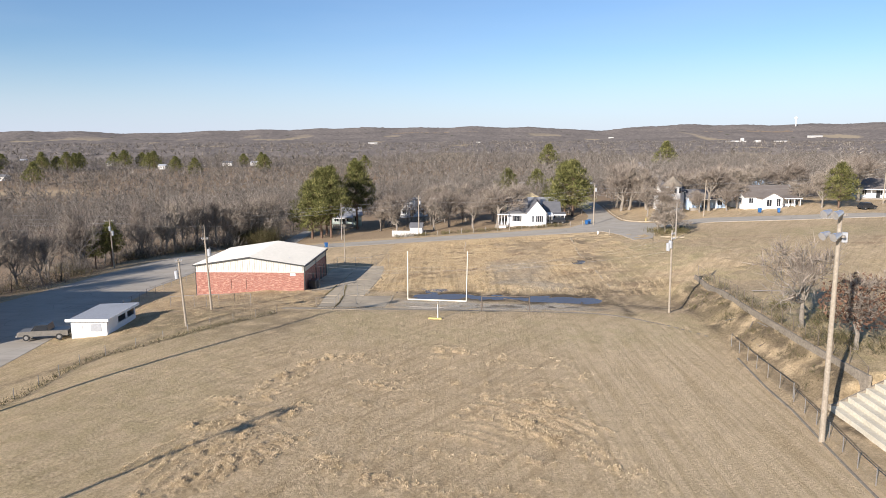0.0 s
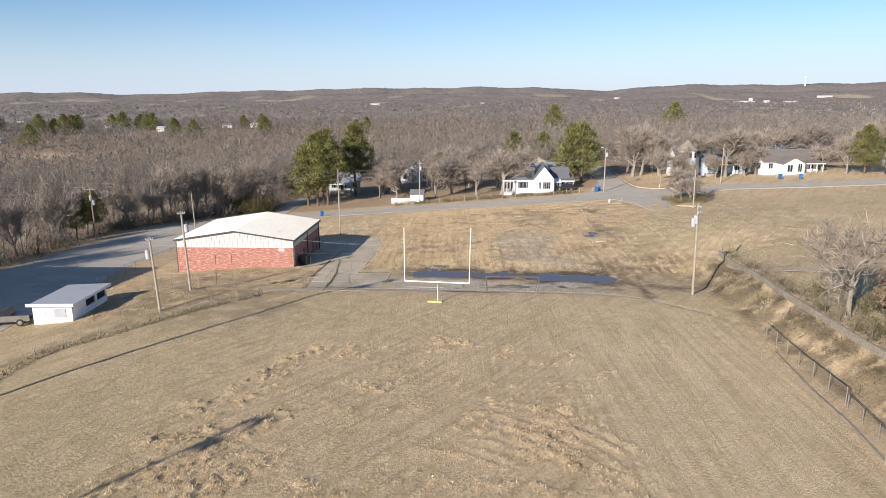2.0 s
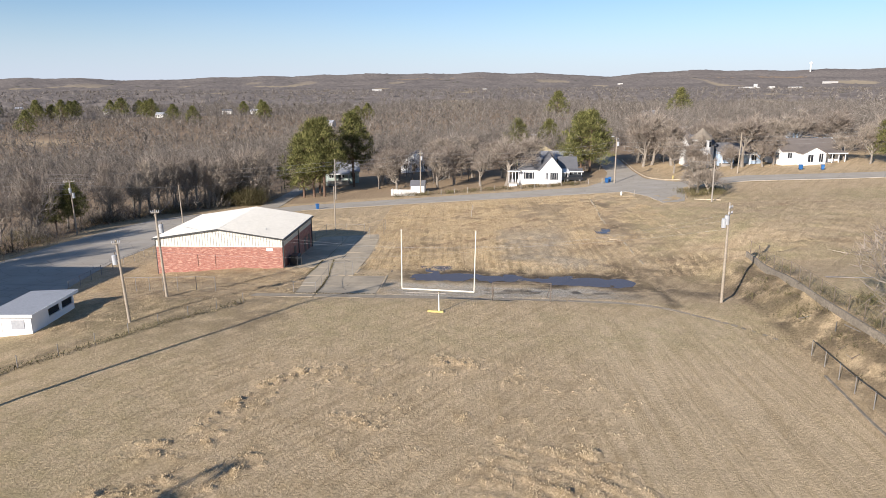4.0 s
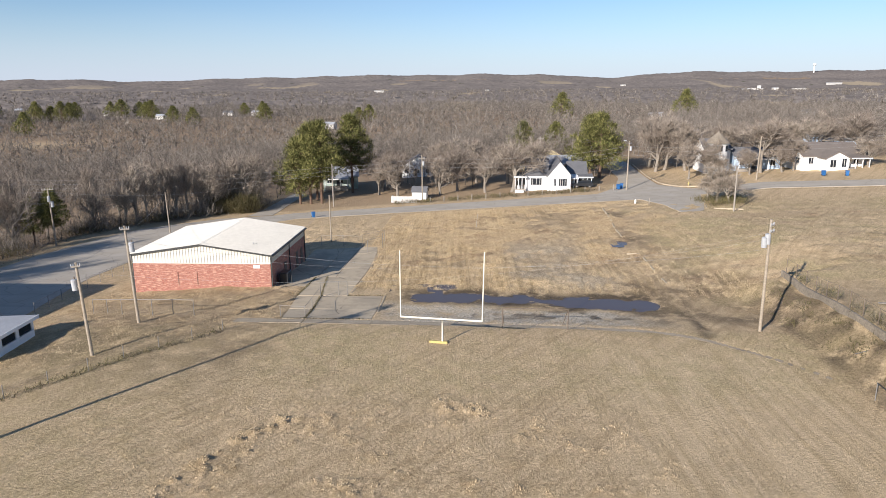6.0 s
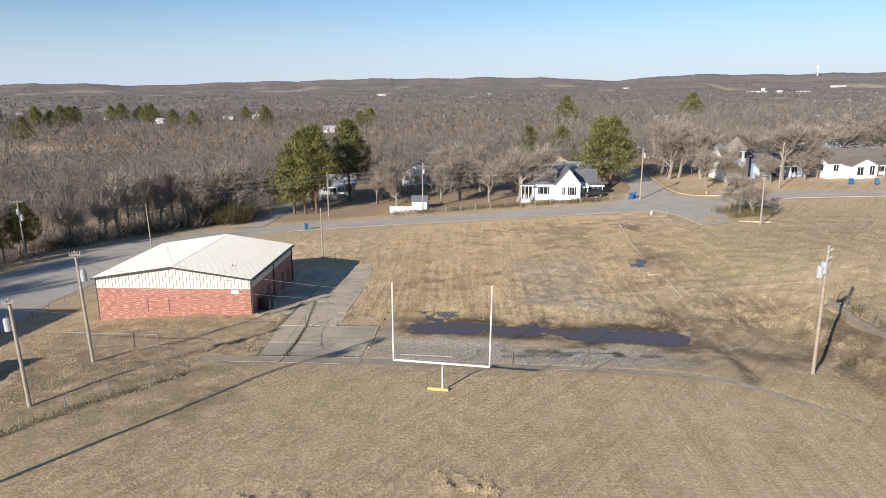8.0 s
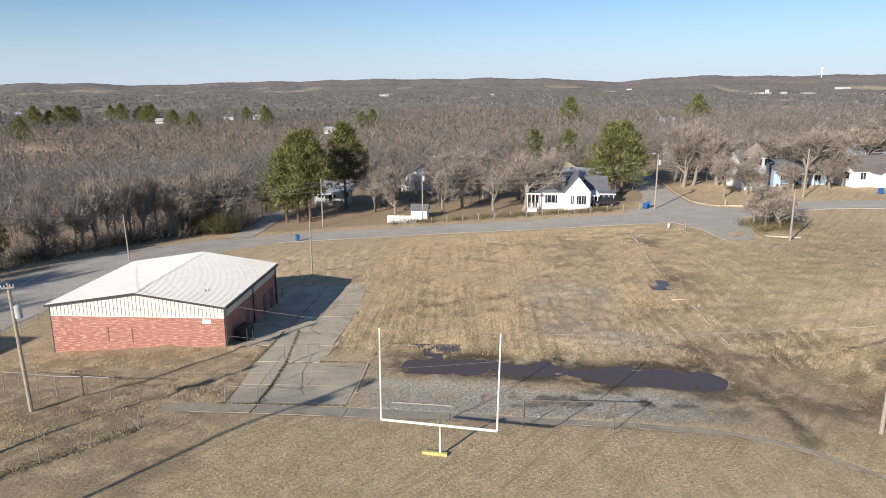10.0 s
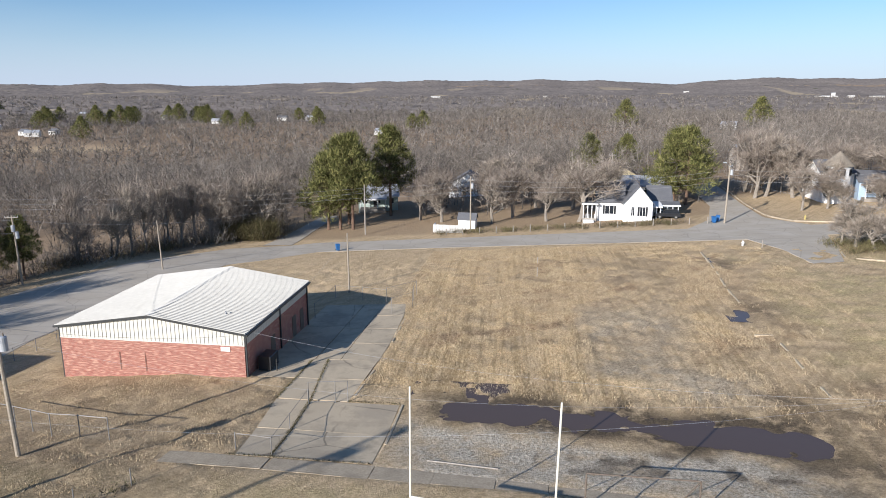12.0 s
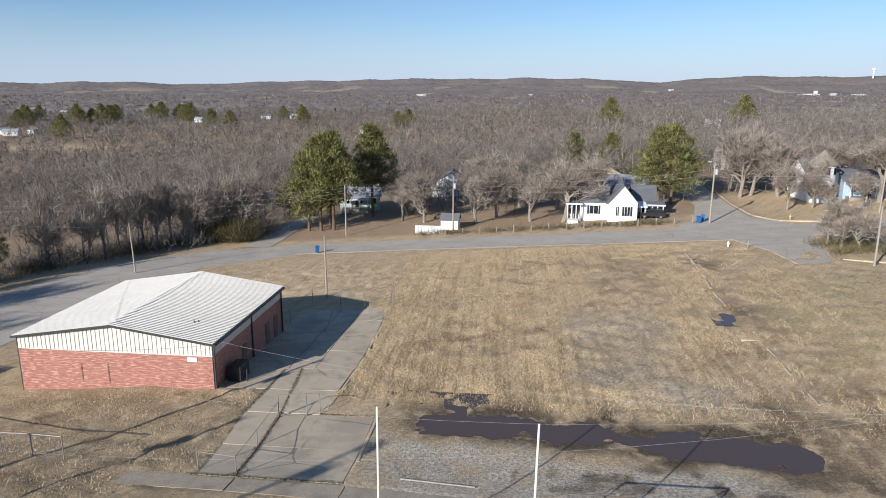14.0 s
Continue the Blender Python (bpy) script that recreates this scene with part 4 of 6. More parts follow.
# ---- fences and walls ----
def fence(points, height, label, rail=True, link=True, mat=None, rail_mat=None):
    """Chain-link run through (x, y) posts: posts, top rail, diamond wire."""
    x0, y0 = points[0]
    f = thing("chain_link_fence", label, "fence", x0, y0, 0, group="chain-link fences")
    base = Vector((x0, y0, 0))
    tops = [Vector((x, y, zt(x, y))) - base for x, y in points]
    up = Vector((0, 0, height))
    for p in tops:
        part("post", Shape().tube(p - Vector((0, 0, 0.2)), p + up + Vector((0, 0, 0.06)), 0.035, n=6), mat or STEEL, f)
    for p, q in zip(tops, tops[1:]):
        if rail:
            part("top_rail", Shape().tube(p + up, q + up, 0.035 if rail_mat else 0.017, n=5), rail_mat or mat or STEEL, f)
        if link:
            d, w = q - p, Shape()
            n = max(2, int(d.length / 0.22))
            for i in range(n):
                for j, k in ((i, i + height / 0.22), (i, i - height / 0.22)):
                    a, c = j / n, k / n
                    t = 1.0
                    if c > 1:
                        t = (1 - a) / (c - a)
                    elif c < 0:
                        t = a / (a - c)
                    s0, s1 = p + d * a + Vector((0, 0, 0.05)), p + d * (a + (c - a) * t) + up * t
                    o = d.cross(Vector((0, 0, 1))).normalized() * 0.004
                    e = d.normalized() * 0.0035
                    w.quad(s0 - e, s0 + e, s1 + e, s1 - e)
            part("wire_mesh", w, MESHWIRE, f)
    return f


def along(pts, step):
    pts = np.array(pts, float)
    s = np.concatenate([[0], np.cumsum(np.hypot(*np.diff(pts, axis=0).T))])
    u = np.linspace(0, s[-1], int(round(s[-1] / step)) + 1)
    return list(zip(np.interp(u, s, pts[:, 0]), np.interp(u, s, pts[:, 1])))


FIELD_EDGE = [(-39, -40), (-35.0, -24.5), (-34.9, -17.5), (-34.2, -14.6), (-30.65, -11.2), (-27.4, -6.6), (-25.9, -4.0), (-22.9, -0.6), (-20.4, 2.4)]
fence(along(FIELD_EDGE, 3.0), 1.05, "low sagging chain-link fence along the field edge", rail=False)
fence(along([(-38, 11.6), (-30, 8.2), (-25.4, 7.9)], 2.3), 1.65, "chain-link fence in front of the brick building", rail_mat=STEEL)
fence([(-16.6, 7.9), (-14.0, 7.5), (-14.3, 11.6), (-14.4, 15.9)], 1.2, "low chain-link fence run on the cracked concrete")
fence(along([(-45.5, 13), (-46.3, 22), (-46, 40), (-42, 56)], 3.0), 1.3, "chain-link fence between street and building")
fence([(-21.2, 38.5), (-21.2, 46.5), (-17.6, 45.6), (-14.4, 44.2)], 1.6, "chain-link fence closing the concrete yard")
fence([(-14.4, 44.2), (-11.4, 47.2), (-11.3, 44.6), (-11.0, 42.2)], 1.8, "leaning chain-link gate at the yard corner")
fence([(-11.0, 42.2), (-12.9, 39.9)], 1.8, "open chain-link gate leaf at the yard corner")
RAILPTS = along([(31.2, -9.9), (30.8, -17), (30.8, -24.4)], 2.4)
fence(RAILPTS, 1.35, "chain-link fence with dark top rail below the bank", rail_mat=DARKTRIM)
fence(along([(30.5, -25.2), (29.9, -31), (29.2, -37), (28.6, -46)], 2.4), 1.2, "chain-link fence with dark top rail on the kerb", rail_mat=DARKTRIM)
fence([(float(wall_x(y)) + 0.35, y) for y in np.arange(17.2, -27, -2.4)], 1.5, "rusty chain-link fence on the retaining wall", mat=RUST)


def gate(x0, y0, x1, y1, h, label):
    g = thing("pipe_gate", label, "gate", x0, y0, group="pipe gates")
    d = Vector((x1 - x0, y1 - y0, zt(x1, y1) - zt(x0, y0)))
    for k in (0, 0.68, 1.0):
        part("post", Shape().tube(d * k, d * k + Vector((0, 0, h)), 0.035, n=6), STEEL, g)
    part("top_bar", Shape().tube(Vector((0, 0, h)), d + Vector((0, 0, h)), 0.03, n=6), STEEL, g)
    part("bottom_bar", Shape().tube(Vector((0, 0, 0.12)), d * 0.68 + Vector((0, 0, 0.12)), 0.025, n=6), STEEL, g)


gate(-14.4, 16.0, -11.5, 16.6, 1.75, "steel pipe gate frame standing on the concrete path")


def ribbon_wall(name, label, pts, width, top, depth, mat):
    w = tagged(new(name), label, "wall", kind="structure")
    pts = [Vector((x, y, 0)) for x, y in pts]
    for a, b in zip(pts, pts[1:]):
        d = (b - a).normalized()
        o = d.cross(Vector((0, 0, 1))) * width / 2
        za, zb = zt(a.x, a.y), zt(b.x, b.y)
        za, zb = top(a.y), top(b.y)
        s = Shape()
        q = [a - o, a + o, b + o, b - o]
        hz = [za, za, zb, zb]
        hi = [p + Vector((0, 0, z)) for p, z in zip(q, hz)]
        lo = [p + Vector((0, 0, z - depth)) for p, z in zip(q, hz)]
        s.quad(*hi[::-1])
        for i in range(4):
            s.quad(hi[i], hi[(i + 1) % 4], lo[(i + 1) % 4], lo[i])
        part("wall_panel", s, mat, w)
    return w


ribbon_wall("wall_terrace", "old grey concrete retaining wall along the terrace", [(float(wall_x(y)) + 0.02, y) for y in np.arange(17.4, -28, -2.95)], 0.24, lambda y: zt(float(wall_x(y)) + 0.5, max(min(y, 16.5), -25)) + 0.10, 1.9, OLDWALL)
ribbon_wall("kerb_field", "low crumbling stone kerb at the field edge", along([(30.3, -14), (29.6, -22), (29.5, -27.3), (28.9, -33), (28.3, -40), (27.9, -48)], 1.1), 0.2, lambda y: 0.10, 0.4, OLDWALL)


def bleachers():
    b = thing("bleachers", "cream concrete bleacher steps set into the bank", "bleachers", 32.5, -27.0, 0.0)
    for k in range(9):
        part("tier", Shape().box(0.66 * k, -26, -0.4, 0.68 + 0.66 * k, 0.0, 0.45 + 0.37 * k, bevel=0.02), BLEACHER, b)
    part("end_wall", Shape().quad((-0.1, 0.003, -0.5), (6.0, 0.003, -0.5), (6.0, 0.003, 3.6), (0.3, 0.003, 0.55), (-0.1, 0.003, 0.5)).quad((-0.1, 0.2, 0.5), (0.3, 0.2, 0.55), (6.0, 0.2, 3.6), (6.0, 0.2, -0.5), (-0.1, 0.2, -0.5)).quad((-0.1, 0.003, 0.5), (0.3, 0.003, 0.55), (0.3, 0.2, 0.55), (-0.1, 0.2, 0.5)).quad((0.3, 0.003, 0.55), (6.0, 0.003, 3.6), (6.0, 0.2, 3.6), (0.3, 0.2, 0.55)), OLDWALL, b)


bleachers()


def bank_steps():
    s = thing("bank_steps", "weathered wooden steps up the grassy bank", "steps", 33.0, -11.6)
    for k in range(5):
        part("tread", Shape().box(0.42 * k, -0.85, 0.24 * k - 0.1, 0.42 * k + 0.3, 0.85, 0.24 * k + 0.08, bevel=0.015), GREYWOOD, s)
    for y in (-0.95, 0.95):
        part("stringer", Shape().quad((-0.1, y, -0.1), (2.3, y, 1.25), (2.3, y, 1.5), (-0.1, y, 0.12)).quad((-0.1, y + 0.06, 0.12), (2.3, y + 0.06, 1.5), (2.3, y + 0.06, 1.25), (-0.1, y + 0.06, -0.1)).quad((-0.1, y, 0.12), (2.3, y, 1.5), (2.3, y + 0.06, 1.5), (-0.1, y + 0.06, 0.12)), RUST, s)


bank_steps()
for bx, by, bt, bl in ((34.2, -7.5, 60, 3.0), (33.6, -4.0, 20, 2.2), (34.8, -9.6, 110, 2.6)):
    t = thing("fallen_rail", "broken grey pipe rail lying on the bank", "pipe", bx, by, zt(bx, by) + 0.12, bt, group="fallen rails")
    part("pipe", Shape().tube((-bl / 2, 0, -0.05), (bl / 2, 0, 0.12), 0.035, n=6), STEEL, t)
t = thing("plank", "pale plank lying on the terrace lawn", "plank", 41.5, 3.2, zt(41.5, 3.2) + 0.06, -4)
part("board", Shape().box(-3.0, -0.12, 0, 3.0, 0.12, 0.06, bevel=0.01), GREYWOOD, t)


# ---- concession stand and truck ----
def stand():
    rz = 3.0
    b = thing("concession_stand", "small white block stand with a flat pale roof", "building", -40.15, -5.1, -1.15, rz)
    W, D = 2.05, 7.6
    for x0, y0, x1, y1 in ((-W, 0, W, 0.2), (-W, D - 0.2, W, D), (-W, 0.2, -W + 0.2, D - 0.2)):
        part("wall", Shape().box(x0, y0, -0.6, x1, y1, 2.12), WHITE, b)
    part("wall", Shape().box(W - 0.2, 0.2, -0.6, W, D - 0.2, 1.05), WHITE, b)
    for y0, y1 in ((0.2, 2.9), (4.9, 5.35), (7.3, D - 0.2)):
        part("wall", Shape().box(W - 0.2, y0, 1.05, W, y1, 1.85), WHITE, b)
    part("wall", Shape().box(W - 0.2, 0.2, 1.85, W, D - 0.2, 2.12), WHITE, b)
    for y0, y1 in ((2.9, 4.9), (5.35, 7.3)):
        w = part("serving_window", Shape().box(W - 0.16, y0, 1.05, W - 0.1, y1, 1.85), GLASS, b, "dark serving window")
        part("sill", Shape().box(W - 0.1, y0 - 0.05, 0.98, W + 0.12, y1 + 0.05, 1.05), WHITE, w)
    part("roof", Shape().quad(*[(x, y, z) for x, y, z in ((-W - 0.4, -0.4, 2.12), (W + 0.4, -0.4, 2.3), (W + 0.4, D + 0.3, 2.3), (-W - 0.4, D + 0.3, 2.12))]).box(-W - 0.4, -0.4, 2.0, W + 0.4, D + 0.3, 2.11), FLATROOF, b, "pale grey flat roof")
    part("fascia", Shape().box(-W - 0.42, -0.45, 2.0, W + 0.42, -0.39, 2.32).box(W + 0.39, -0.4, 2.0, W + 0.44, D + 0.3, 2.32), WHITE, b)
    part("notice_board", Shape().box(0.2, -0.05, 0.75, 1.4, -0.01, 1.65), FLATROOF, b, "grey notice board")
    part("door", Shape().box(-1.6, -0.04, -0.5, -0.75, -0.01, 1.55), WHITE, b)


stand()


def wheel(root, x, y, r=0.38, w=0.24):
    t = part("wheel", Shape().tube((x, y - w / 2, r), (x, y + w / 2, r), r, n=16), RUBBER, root, "black tyre")
    part("rim", Shape().tube((x, y - w / 2 - 0.01, r), (x, y + w / 2 + 0.01, r), r * 0.55, n=12), STEEL, t, "dull steel rim")


def pickup(x, y, rz):
    p = thing("pickup_truck", "dusty silver pickup with dark bed on the asphalt", "truck", x, y, zt(x, y) + 0.12, rz)
    side = [(-2.7, 0.5), (2.65, 0.5), (2.75, 0.8), (2.6, 1.05), (1.35, 1.12), (-2.7, 1.12)]
    s = Shape()
    m = Matrix(((1, 0, 0, 0), (0, 0, -1, 0), (0, 1, 0, 0), (0, 0, 0, 1)))
    s.prism([(a, c) for a, c in side], -0.92, 0.92, m)
    part("body", s, TRUCKPAINT, p)
    cab = [(-0.75, 1.1), (1.3, 1.1), (0.75, 1.75), (-0.55, 1.78)]
    c = part("cab", Shape().prism(cab, -0.8, 0.8, m), BLACKPAINT, p, "dark cab")
    for yy in (-0.82, 0.82):
        part("side_window", Shape().prism([(-0.55, 1.18), (0.95, 1.18), (0.62, 1.66), (-0.48, 1.68)], yy - 0.01, yy + 0.01, m), GLASS, c)
    part("windscreen", Shape().quad((1.29, -0.7, 1.15), (1.29, 0.7, 1.15), (0.80, 0.66, 1.72), (0.80, -0.66, 1.72)), GLASS, c)
    part("bed", Shape().box(-2.6, -0.78, 1.121, -0.85, 0.78, 1.14), BLACKPAINT, p, "black open bed")
    part("tailgate", Shape().box(-2.76, -0.86, 0.62, -2.7, 0.86, 1.12), BLACKPAINT, p)
    part("bumper", Shape().box(2.7, -0.9, 0.45, 2.88, 0.9, 0.65, bevel=0.03), STEEL, p)
    for yy in (-0.65, 0.65):
        part("headlight", Shape().box(2.66, yy - 0.18, 0.74, 2.74, yy + 0.18, 0.92), LAMPGLASS, p)
    for xx in (-1.75, 1.75):
        for yy in (-0.85, 0.85):
            wheel(p, xx, yy)


pickup(-45.4, -5.0, 192)


def shade_block():
    # stays out of view; added only to throw the square-cornered shadow on the street
    b = thing("unseen_block", "unseen brick block added to shade the street", "building", -70, -9, -2.0)
    part("brick_wall", brick_uv(Shape().box(-11, -12, -1, 11, 12, 9.5).mesh("brick_wall", BRICK)), None, b)
    part("parapet", Shape().box(-11.2, -12.2, 9.5, 11.2, 12.2, 9.9), CONCRETE, b)


shade_block()


# ---- houses ----
def gable(root, x0, y0, x1, y1, eave, rise, along_x, wall, roof, over=0.35, name="wing"):
    """A wing with a gabled roof: body and two roof slabs. The ridge runs along x or y."""
    s = Shape().box(x0, y0, -1.2, x1, y1, eave)
    if along_x:
        c = (y0 + y1) / 2
        for x in (x0, x1):
            s.quad((x, y0, eave), (x, y1, eave), (x, c, eave + rise))
    else:
        c = (x0 + x1) / 2
        for y in (y0, y1):
            s.quad((x0, y, eave), (x1, y, eave), (c, y, eave + rise))
    w = part(name, s, wall, root)
    t = Vector((0, 0, 0.16))
    half = (y1 - y0) / 2 if along_x else (x1 - x0) / 2
    drop = rise * over / half
    for sg in (-1, 1):
        if along_x:
            e0, e1 = Vector((x0 - over, c + sg * (half + over), eave - drop)), Vector((x1 + over, c + sg * (half + over), eave - drop))
            r0, r1 = Vector((x0 - over, c, eave + rise)), Vector((x1 + over, c, eave + rise))
        else:
            e0, e1 = Vector((c + sg * (half + over), y0 - over, eave - drop)), Vector((c + sg * (half + over), y1 + over, eave - drop))
            r0, r1 = Vector((c, y0 - over, eave + rise)), Vector((c, y1 + over, eave + rise))
        q = Shape().quad(e0 + t, e1 + t, r1 + t, r0 + t).quad(e0, r0, r1, e1)
        q.quad(e0, e1, e1 + t, e0 + t).quad(e0, e0 + t, r0 + t, r0).quad(e1, r1, r1 + t, e1 + t)
        part("roof", q, roof, root)
    return w


def window(wallpart, x, y, z, w, h, facing="y", shutters=False):
    s, f = Shape(), Shape()
    if facing == "y":
        s.box(x - w / 2, y - 0.03, z, x + w / 2, y + 0.02, z + h)
        f.box(x - w / 2 - 0.1, y - 0.05, z - 0.1, x + w / 2 + 0.1, y + 0.0, z).box(x - 0.03, y - 0.045, z, x + 0.03, y + 0.0, z + h).box(x - w / 2 - 0.1, y - 0.05, z + h, x + w / 2 + 0.1, y, z + h + 0.1)
    else:
        s.box(x - 0.03, y - w / 2, z, x + 0.03, y + w / 2, z + h)
        f.box(x - 0.05, y - w / 2 - 0.1, z - 0.1, x + 0.05, y + w / 2 + 0.1, z).box(x - 0.05, y - w / 2 - 0.1, z + h, x + 0.05, y + w / 2 + 0.1, z + h + 0.1)
    p = part("window", s, GLASS, wallpart, "dark window")
    part("frame", f, WHITE, p)
    if shutters and facing == "y":
        for sg in (-1, 1):
            xx = x + sg * (w / 2 + 0.25)
            part("shutter", Shape().box(xx - 0.17, y - 0.05, z - 0.05, xx + 0.17, y, z + h + 0.05), BLACKPAINT, p, "black shutter")


def porch(root, x0, y0, x1, y1, top, n, roof):
    part("porch_roof", Shape().quad((x0 - 0.2, y0 - 0.3, top), (x1 + 0.2, y0 - 0.3, top), (x1 + 0.2, y1, top + 0.5), (x0 - 0.2, y1, top + 0.5)).box(x0 - 0.2, y0 - 0.3, top - 0.22, x1 + 0.2, y1, top - 0.02), roof, root, "shallow porch roof")
    part("porch_floor", Shape().box(x0, y0, -1.0, x1, y1, 0.12), GREYWOOD, root)
    for i in range(n):
        x = x0 + 0.12 + (x1 - x0 - 0.24) * i / (n - 1)
        part("porch_post", Shape().box(x - 0.07, y0, 0.12, x + 0.07, y0 + 0.14, top - 0.2), WHITE, root)
    part("porch_fascia", Shape().box(x0 - 0.22, y0 - 0.34, top - 0.24, x1 + 0.22, y0 - 0.29, top + 0.02), WHITE, root)


def white_house():
    h = thing("white_house", "white clapboard cottage with grey gabled roof and porch", "house", 17.0, 94.0, zt(17, 94) + 0.3, -3)
    w = gable(h, 1.6, 0.0, 6.6, 11.0, 3.4, 3.0, False, WHITE, SHINGLE, name="front_wing")
    window(w, 4.9, 0, 1.0, 0.9, 1.6, shutters=True)
    window(w, 3.2, 0, 1.0, 0.5, 1.6)
    w2 = gable(h, -3.0, 2.0, 1.7, 9.0, 3.3, 3.0, True, WHITE, SHINGLE, name="side_wing")
    window(w2, -0.8, 2.0, 0.9, 1.5, 1.5, shutters=True)
    w3 = gable(h, 6.5, 5.0, 10.4, 12.0, 3.3, 2.1, True, WHITE, SHINGLE, name="rear_wing")
    window(w3, 8.6, 5.0, 0.9, 1.1, 1.3)
    porch(h, 6.7, 1.6, 8.3, 4.9, 2.6, 3, WHITE)
    porch(h, 8.5, 3.0, 11.6, 5.0, 2.7, 4, SHINGLE)
    porch(h, -5.6, 1.0, -3.1, 5.0, 2.9, 4, SHINGLE)
    for k in range(5):
        part("baluster", Shape().box(-5.5 + k * 0.5, 1.0, 0.1, -5.42 + k * 0.5, 1.08, 0.95), WHITE, h)
    part("step", Shape().box(-5.4, 0.0, -0.9, -3.6, 1.0, -0.15), WHITE, h)
    part("door", Shape().box(-3.14, 3.0, 0.12, -3.05, 4.0, 2.2), BLACKPAINT, h)
    part("chimney", Shape().box(0.6, 5.6, 4.6, 1.2, 6.2, 6.0), BRICK, h)


white_house()


def small_house(x, y, rz, w, d, eave, rise, wall, roof, label, along_x=True, porch_on=False, n=3, zoff=0.2):
    h = thing("house", label, "house", x, y, zt(x, y) + zoff, rz, group="houses")
    g = gable(h, -w / 2, 0, w / 2, d, eave, rise, along_x, wall, roof)
    for i in range(n):
        window(g, -w / 2 + w * (i + 0.5) / n, 0, 0.9, 1.0, 1.3)
    part("door", Shape().box(-0.2 - w * 0.1, -0.05, 0.1, 0.75 - w * 0.1, 0.0, 2.15), BLACKPAINT, g)
    if porch_on:
        porch(h, -w * 0.45, -2.2, w * 0.2, -0.02, eave - 0.35, 4, roof)
    return h


small_house(-32.6, 120, 12, 9, 8, 2.6, 2.0, surface("pale_green_siding", (0.42, 0.50, 0.44), (0.50, 0.57, 0.51)), FLATROOF, "pale green cottage with porch behind tall pines", True, True, zoff=1.0)
rh = small_house(81.5, 98, 4, 13.4, 10, 2.6, 2.5, WHITE, SHINGLEBROWN, "white ranch house with brown shingle roof and porch", True, False, 4)
pg = gable(rh, -3.4, -3.0, 1.6, 1.0, 2.4, 1.3, False, WHITE, SHINGLEBROWN, name="porch_gable")
window(pg, -1.8, -3.0, 0.4, 1.2, 1.6)
window(pg, 0.6, -3.0, 0.4, 0.9, 1.9)
porch(rh, 1.8, -2.6, 6.6, -0.02, 2.4, 4, SHINGLEBROWN)
for yy in (2.0, 5.0, 8.0):
    window(pg, -7.0, yy, 0.9, 1.3, 1.2, "x")
small_house(67.5, 104, -8, 10, 8, 3.0, 1.6, PALEBLUE, SHINGLE, "pale blue cottage half hidden by a bare tree", True, True)


def turret_house():
    h = thing("turret_house", "white house with a round turret and conical grey roof", "house", 60.3, 103.3, zt(60.3, 103.3) + 0.2, 0)
    w = gable(h, -4.4, 2, 1.4, 10, 5.0, 2.0, True, WHITE, SHINGLE)
    t = part("turret", Shape().tube((-2.0, 1.0, -1), (-2.0, 1.0, 6.5), 2.3, n=20), WHITE, h, "round white turret")
    part("turret_roof", Shape().tube((-2.0, 1.0, 6.5), (-2.0, 1.0, 9.1), 2.8, 0.05, n=20), OLDWALL, h, "grey conical roof")
    for a in (-130, -90, -50):
        x, y = -2.0 + 2.31 * math.cos(radians(a)), 1.0 + 2.31 * math.sin(radians(a))
        for z in (1.6, 4.7):
            part("window", Shape().box(-0.4, -0.03, z, 0.4, 0.03, z + 1.3, pose(x, y, 0, 0, 0, a + 90)), GLASS, t)


turret_house()
small_house(26, 121, 0, 9, 8, 3.0, 1.8, WHITE, FLATROOF, "white house with pale roof among bare trees", True, False, zoff=-0.5)
small_house(22, 132, 8, 11, 8, 3.0, 3.2, surface("tan_siding", (0.46, 0.38, 0.22), (0.53, 0.45, 0.28)), SHINGLEBROWN, "tan gabled house behind the white cottage", False)
small_house(-14, 138, 0, 9, 8, 3.0, 2.6, WHITE, SHINGLE, "white gabled house glimpsed through bare trees", False)
small_house(66.5, 166, 0, 16, 10, 4.2, 2.0, surface("pale_brick", (0.45, 0.40, 0.33), (0.52, 0.47, 0.4)), FLATROOF, "long pale building among distant bare trees")
small_house(118, 112, -20, 13, 8, 3.0, 2.2, WHITE, SHINGLEBROWN, "white house beyond the lane behind trees", True, True)
small_house(98, 128, 10, 10, 8, 3.0, 2.2, PALEBLUE, SHINGLE, "blue grey cottage behind the ranch house")


def yard_shed():
    s = thing("yard_shed", "small white shed with dark shingle roof by the street", "shed", -9.8, 93.6, None, -4)
    gable(s, -1.6, 0, 1.6, 2.6, 1.9, 0.9, True, WHITE, SHINGLE, 0.2)
    f = thing("screen_fence", "white corrugated screen fence beside the shed", "fence", -13.2, 90.6, None, -4)
    for k in range(9):
        part("panel", Shape().box(-2.5 + 0.6 * k, -0.03, 0.05, -1.93 + 0.6 * k, 0.03, 1.55 + 0.03 * (k % 2)), OLDWHITE, f)
    part("end_panel", Shape().box(-2.53, 0, 0.05, -2.47, 2.2, 1.5), WHITE, f)


yard_shed()


